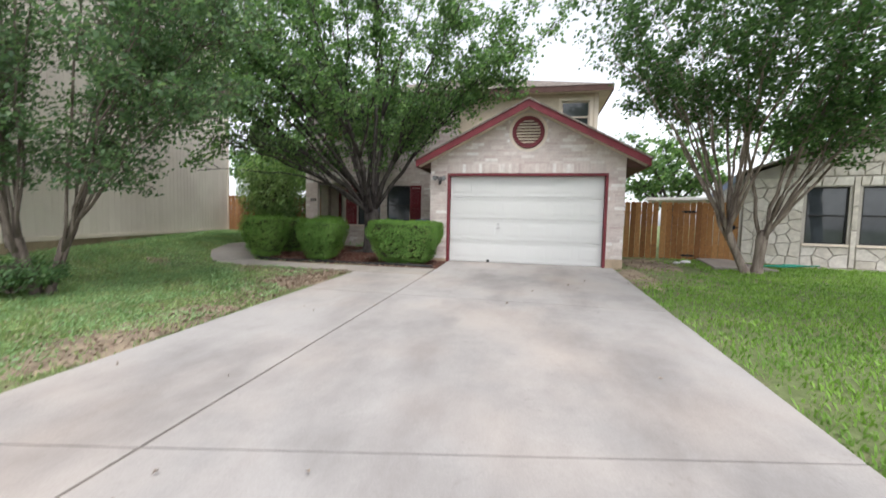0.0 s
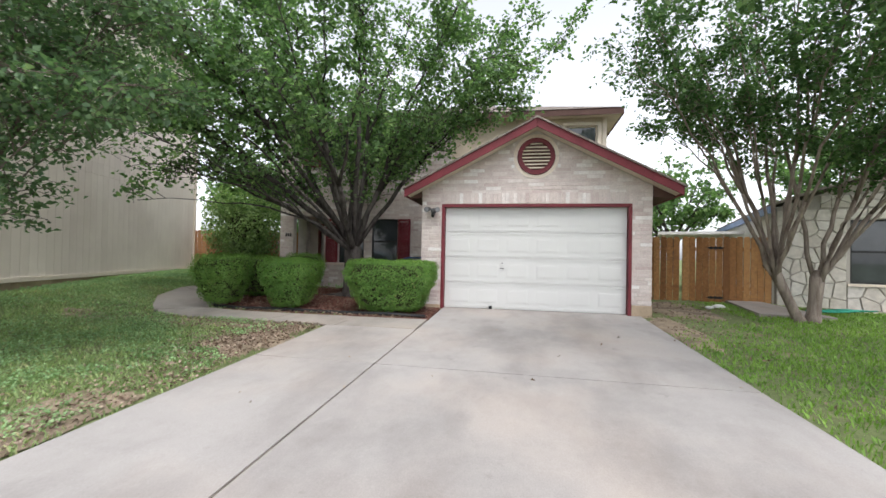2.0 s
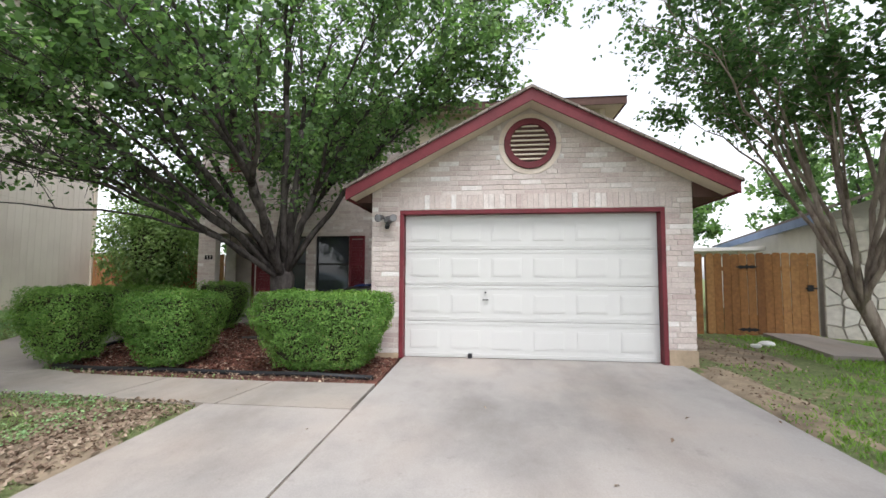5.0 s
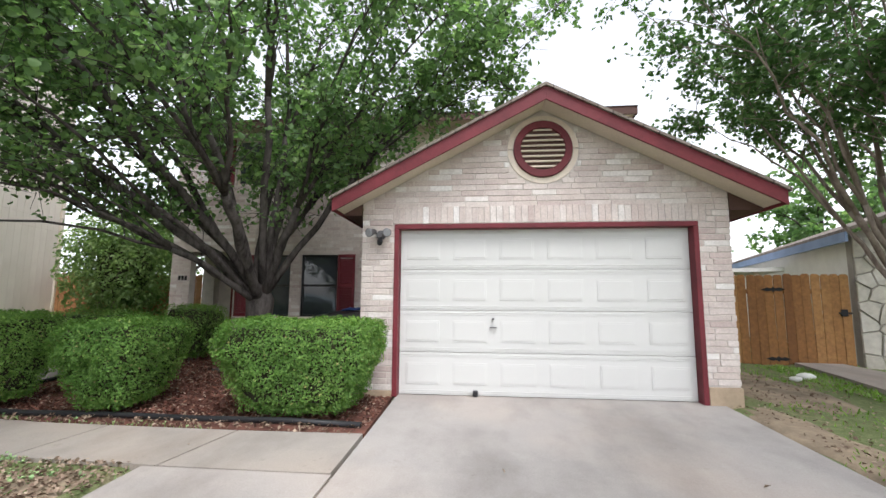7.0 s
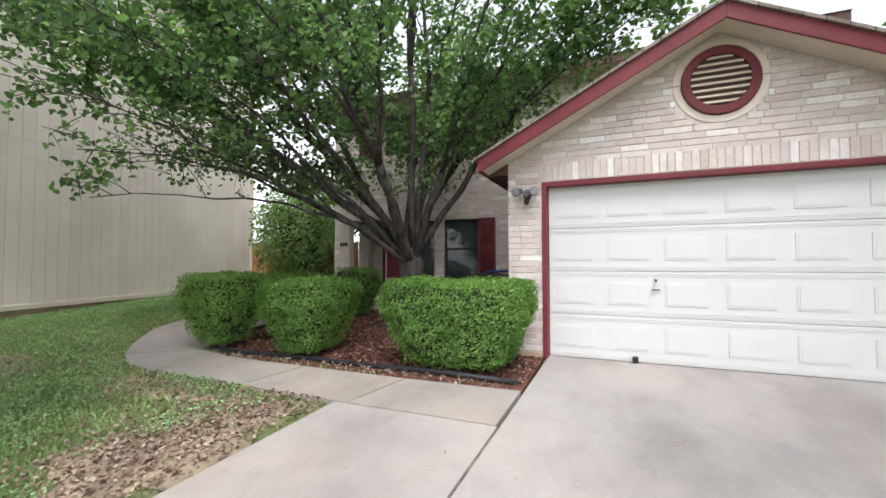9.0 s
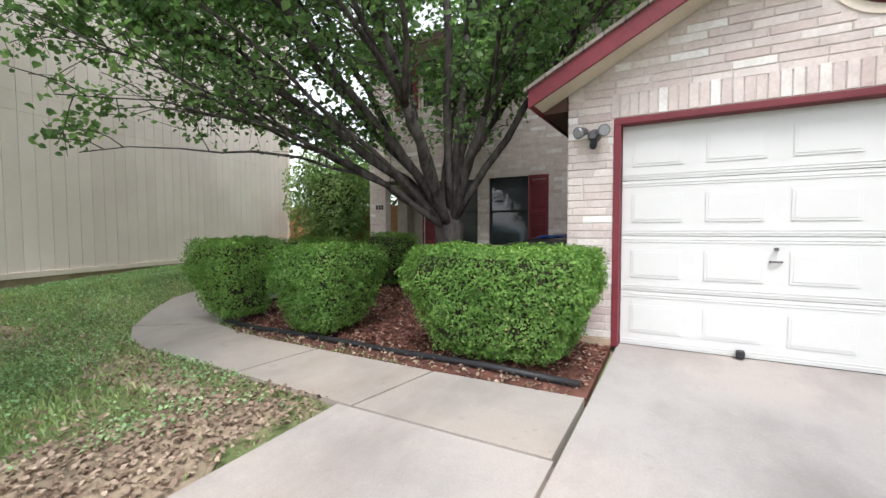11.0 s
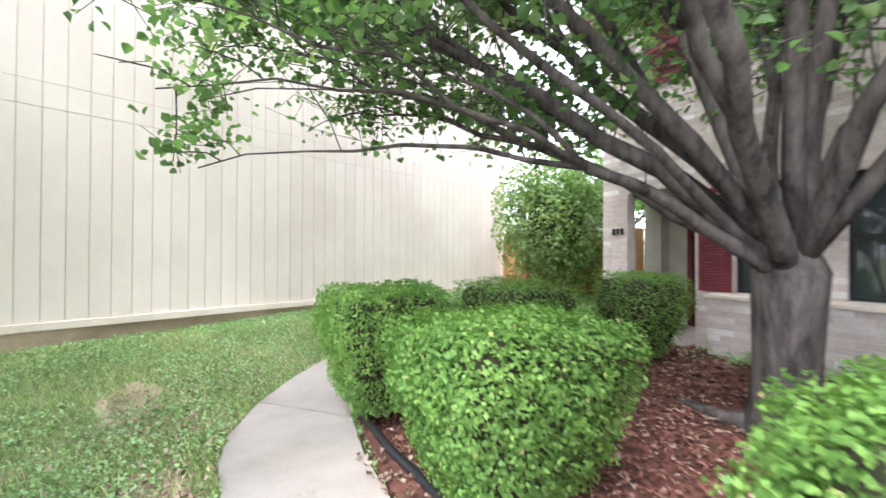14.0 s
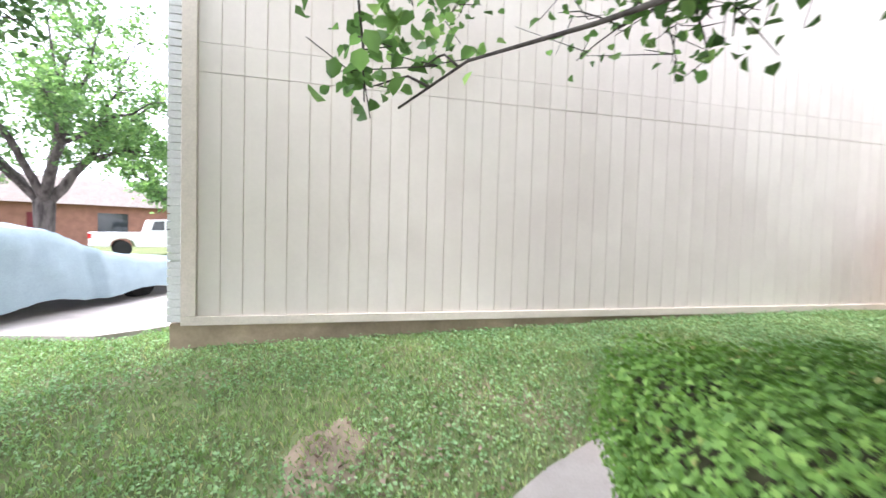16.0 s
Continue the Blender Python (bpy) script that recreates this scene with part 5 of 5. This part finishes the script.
truck = thing("pickup_truck", (0, 0, 0), "white pickup truck parked by the street", "truck")
bm = bmesh.new()
body = [(0, 0.5), (0, 1.12), (2.1, 1.15), (2.12, 1.2), (2.3, 1.78), (3.4, 1.84), (4.1, 1.25), (5.3, 1.15), (5.5, 0.95), (5.5, 0.5), (4.95, 0.45), (4.85, 0.72), (4.6, 0.85), (4.3, 0.85), (4.05, 0.72), (3.95, 0.45), (1.75, 0.45), (1.65, 0.72), (1.4, 0.85), (1.1, 0.85), (0.85, 0.72), (0.75, 0.45)]
prism(bm, body, -0.95, 0.95)
put("body", bm, M_CARWHITE, truck, bevel=0.04)
for pts in ([(2.36, 1.28), (2.48, 1.7), (2.9, 1.73), (2.9, 1.28)], [(2.98, 1.28), (2.98, 1.73), (3.35, 1.74), (3.85, 1.28)]):
    for yy in (-0.962, 0.952):
        bm = bmesh.new()
        prism(bm, pts, yy, yy + 0.01)
        put("side_window", bm, M_GLASS, truck)
for xx in (1.25, 4.45):
    for yy in (-0.93, 0.7):
        bm = bmesh.new()
        disc(bm, (xx, 0.38), 0.37, yy, yy + 0.23, 24)
        put("tyre", bm, M_TYRE, truck, bevel=0.03)
for yy in (-0.955, 0.86):
    bm = bmesh.new()
    box(bm, -0.02, 0.12, yy, yy + 0.095, 0.85, 1.08)
    put("tail_lamp", bm, M_TAIL, truck, bevel=0.015)
truck.matrix_basis = pose(-23.7, -9.4, -0.16, 0, 0, 133.5)

for x, y, rz, label in ((-31, -19, 45, "far red-brick house with a grey hip roof"), (-44, -4, 80, "far red-brick bungalow with a grey hip roof")):
    fh = thing("far_house", (0, 0, 0), label, "house")
    bm = bmesh.new()
    wall_with_holes(bm, -7, 7, -0.6, 2.6, [(-5, -3.6, 0.8, 2.1), (-1, 0, -0.5, 2.0), (2.5, 4.2, 0.8, 2.1)], -0.2, 0)
    box(bm, -7, -6.8, 0, 8, -0.6, 2.6)
    box(bm, 6.8, 7, 0, 8, -0.6, 2.6)
    box(bm, -6.8, 6.8, 7.8, 8, -0.6, 2.6)
    put("wall", bm, M_REDBRICK, fh)
    bm = bmesh.new()
    vs = [bm.verts.new(p) for p in ((-7.5, -0.7, 2.6), (7.5, -0.7, 2.6), (7.5, 8.5, 2.6), (-7.5, 8.5, 2.6), (-3.4, 3.9, 4.7), (3.4, 3.9, 4.7))]
    for q in ((0, 1, 5, 4), (1, 2, 5), (2, 3, 4, 5), (3, 0, 4), (3, 2, 1, 0)):
        bm.faces.new([vs[k] for k in q])
    put("roof", bm, M_SHINGLE, fh)
    for a, b in ((-5, -3.6), (2.5, 4.2)):
        bm = bmesh.new()
        box(bm, a, b, -0.12, -0.1, 0.8, 2.1)
        put("window", bm, M_GLASS, fh)
    bm = bmesh.new()
    box(bm, -1, 0, -0.12, -0.08, -0.5, 2.0)
    put("door", bm, M_RED, fh)
    fh.matrix_basis = pose(x, y, 0, 0, 0, rz + 90)

# ---- pieces: bricks, siding boards, stones ----
BL, BH, J = 0.287, 0.064, 0.009
brick_cache = {}


def brick_at(parent, x0, x1, z0, z1, inv):
    key = (round(x1 - x0, 2), round(z1 - z0, 3))
    if key not in brick_cache:
        bm = bmesh.new()
        w, h = key[0] / 2, key[1] / 2
        e = 0.004
        f = [bm.verts.new(p) for p in ((-w + e, 0, -h + e), (w - e, 0, -h + e), (w - e, 0, h - e), (-w + e, 0, h - e))]
        m = [bm.verts.new(p) for p in ((-w, e, -h), (w, e, -h), (w, e, h), (-w, e, h))]
        k = [bm.verts.new(p) for p in ((-w, 0.05, -h), (w, 0.05, -h), (w, 0.05, h), (-w, 0.05, h))]
        bm.faces.new(f)
        for a, b in ((f, m), (m, k)):
            for i in range(4):
                j = (i + 1) % 4
                bm.faces.new((a[j], a[i], b[i], b[j]))
        me = bpy.data.meshes.new("brick")
        bm.normal_update()
        bm.to_mesh(me)
        bm.free()
        me.materials.append(M_BRICK)
        brick_cache[key] = me
    o = new("brick", brick_cache[key])
    o.parent = parent
    o.matrix_parent_inverse = inv
    o.location = ((x0 + x1) / 2, FY + random.uniform(-0.003, 0.003), (z0 + z1) / 2)


def spans(z0, z1):
    """Stretches of brick in one course of the garage front."""
    zm = (z0 + z1) / 2
    a, b = GL, GR
    lim = (RZ - 0.17 - z1) / SL
    a, b = max(a, RX - lim), min(b, RX + lim)
    cuts = []
    if zm < DH:
        cuts.append((DL - 0.003, DR + 0.003))
    elif zm < DH + 0.23:
        cuts.append((DL - 0.02, DR + 0.1))
    dz = abs(zm - VC[1])
    if dz < 0.445:
        w = math.sqrt(0.445 ** 2 - max(0, dz - 0.03) ** 2)
        cuts.append((VC[0] - w, VC[0] + w))
    out, cur = [], a
    for c0, c1 in sorted(cuts):
        if c0 > cur:
            out.append((cur, c0))
        cur = max(cur, c1)
    if b > cur:
        out.append((cur, b))
    return out


inv = garage_wall.matrix_world.inverted()
bpy.context.view_layer.update()
inv = garage_wall.matrix_world.inverted()
z, row = 0.075, 0
while z < RZ - 0.3:
    for a, b in spans(z, z + BH):
        if z < 0.2 and a > 0:
            continue
        x = a - (BL + J) * random.choice((0.0, 0.2, 0.35, 0.5, 0.65, 0.8))
        while x < b:
            p, q = max(a, x), min(b, x + BL)
            if q - p > 0.04:
                brick_at(garage_wall, round(p, 2), round(q, 2), z, z + BH, inv)
            x += BL + J
    z += BH + J
    row += 1
x = DL - 0.02
while x < DR + 0.08:
    brick_at(garage_wall, x, x + 0.066, DH + 0.008, DH + 0.225, inv)
    x += 0.0775
for k in range(2):
    bm = bmesh.new()
    ring(bm, VC, 0.37, 0.44, FY - 0.006, FY + 0.03, 28, math.pi * k + 0.02, math.pi * (k + 1) - 0.02)
    part("vent_surround", bm, M_TRIM)


def brick_sheet(bm, u0, u1, z0, z1, holes, place):
    z, row = z0, 0
    while z < z1:
        x = u0 - (BL + J) * (0.5 if row % 2 else 0.0)
        while x < u1:
            p, q = max(u0, x), min(u1, x + BL)
            c = (p + q) / 2
            if q - p > 0.04:
                for h in holes:
                    if h[2] - 0.05 < z + 0.03 < h[3] + 0.03:
                        if h[0] <= p < h[1]:
                            p = h[1]
                        if h[0] < q <= h[1]:
                            q = h[0]
                        if p < h[0] and q > h[1]:
                            q = h[0]
                if q - p > 0.03:
                    place(bm, p, q, z, z + BH)
            x += BL + J
        z += BH + J
        row += 1


bm = bmesh.new()
brick_sheet(bm, UL, -2.2, 0.02, UT - 0.05, OPEN + [(-7.15, -6.12, -1, 2.2), (-5.78, -3.7, -1, 0.74)], lambda b, p, q, z0, z1: box(b, p, q, BY - 0.009, BY + 0.01, z0, z1))
brick_sheet(bm, -5.78, -3.7, 0.02, 0.7, [], lambda b, p, q, z0, z1: box(b, p, q, BY - 0.359, BY - 0.34, z0, z1))
sheet = child(put("bricks", bm, M_BRICKS), house)
tagged(sheet, "", kind="stuff")
bm = bmesh.new()
brick_sheet(bm, FY + 0.03, BY - 0.03, 0.09, 2.38, [], lambda b, p, q, z0, z1: box(b, GL - 0.002, GL + 0.03, p, q, z0, z1))
brick_sheet(bm, FY + 0.03, BY - 0.03, 0.22, 2.38, [], lambda b, p, q, z0, z1: box(b, GR - 0.03, GR + 0.002, p, q, z0, z1))
tagged(child(put("bricks", bm, M_BRICKS), house), "", kind="stuff")

# grooved siding boards on the left neighbour's wall, in two lifts
bw = 0.203
nb = int((LEN - 0.24) / bw)
for lo, hi, dx in ((SILL + 0.058, 2.836, 0.0), (2.842, 3.115, 0.001), (3.119, HT - 0.02, 0.0)):
    bm = bmesh.new()
    w = (LEN - 0.24) / nb
    prism(bm, [(-w / 2 + 0.0035, lo), (w / 2 - 0.0035, lo), (w / 2 - 0.0035, hi), (-w / 2 + 0.0035, hi)], 0, 0.012)
    me = bpy.data.meshes.new("siding_board")
    bm.normal_update()
    bm.to_mesh(me)
    bm.free()
    me.materials.append(M_TAN)
    for k in range(nb):
        o = new("siding_board", me)
        o.parent = siding
        o.location = (-0.018 + dx + random.uniform(-0.0008, 0.0008), 0.132 + (k + 0.5) * w, 0)
        o.rotation_euler = (0, 0, math.pi / 2)

# fieldstones: cells of scattered seeds, shrunk for the joints
def cell(k, seeds, x0, x1, z0, z1):
    poly = [(x0, z0), (x1, z0), (x1, z1), (x0, z1)]
    sx, sz = seeds[k]
    for j, (ox, oz) in enumerate(seeds):
        if j == k or (ox - sx) ** 2 + (oz - sz) ** 2 > 1.6:
            continue
        nx_, nz_ = ox - sx, oz - sz
        L = math.hypot(nx_, nz_)
        c = ((ox * ox + oz * oz) - (sx * sx + sz * sz)) / 2 - 0.009 * L
        out = []
        for i in range(len(poly)):
            a, b = poly[i - 1], poly[i]
            da, db = a[0] * nx_ + a[1] * nz_ - c, b[0] * nx_ + b[1] * nz_ - c
            if (da < 0) != (db < 0):
                f = da / (da - db)
                out.append((a[0] + (b[0] - a[0]) * f, a[1] + (b[1] - a[1]) * f))
            if db < 0:
                out.append(b)
        poly = out
        if len(poly) < 3:
            return []
    return poly


bpy.context.view_layer.update()
AREAS = [(0.0, 1.27, 0.02, 2.3), (1.27, 2.21, 0.02, 0.55), (2.21, 2.33, 0.02, 2.3), (2.33, 3.31, 0.02, 0.55), (3.31, 6.0, 0.02, 2.3), (1.27, 2.21, 2.07, 2.3), (2.33, 3.31, 2.07, 2.3), (0.8, 6.0, 2.32, 2.62), (1.7, 6.0, 2.64, 2.98), (2.7, 6.0, 3.0, 3.3)]
for x0, x1, z0, z1 in AREAS:
    n = max(2, int((x1 - x0) * (z1 - z0) / 0.075))
    cols = max(1, round(math.sqrt(n * (x1 - x0) / (z1 - z0))))
    rws = max(1, math.ceil(n / cols))
    seeds = [(x0 + (i + 0.5 + random.uniform(-0.42, 0.42)) * (x1 - x0) / cols, z0 + (j + 0.5 + random.uniform(-0.42, 0.42)) * (z1 - z0) / rws) for i in range(cols) for j in range(rws)]
    for k in range(len(seeds)):
        poly = cell(k, seeds, x0 + 0.008, x1 - 0.008, z0 + 0.008, z1 - 0.008)
        if len(poly) < 3:
            continue
        bm = bmesh.new()
        cx, cz = sum(p[0] for p in poly) / len(poly), sum(p[1] for p in poly) / len(poly)
        d = random.uniform(0.022, 0.04)
        f = [bm.verts.new((cx + (p - cx) * 0.93, RY - d, cz + (q - cz) * 0.93)) for p, q in poly]
        g = [bm.verts.new((p, RY - d * 0.45, q)) for p, q in poly]
        h = [bm.verts.new((p, RY + 0.01, q)) for p, q in poly]
        bm.faces.new(f)
        for a, b in ((f, g), (g, h)):
            for i in range(len(poly)):
                j = (i + 1) % len(poly)
                bm.faces.new((a[j], a[i], b[i], b[j]))
        bmesh.ops.recalc_face_normals(bm, faces=bm.faces)
        put("stone", bm, M_STONE, stone_wall)
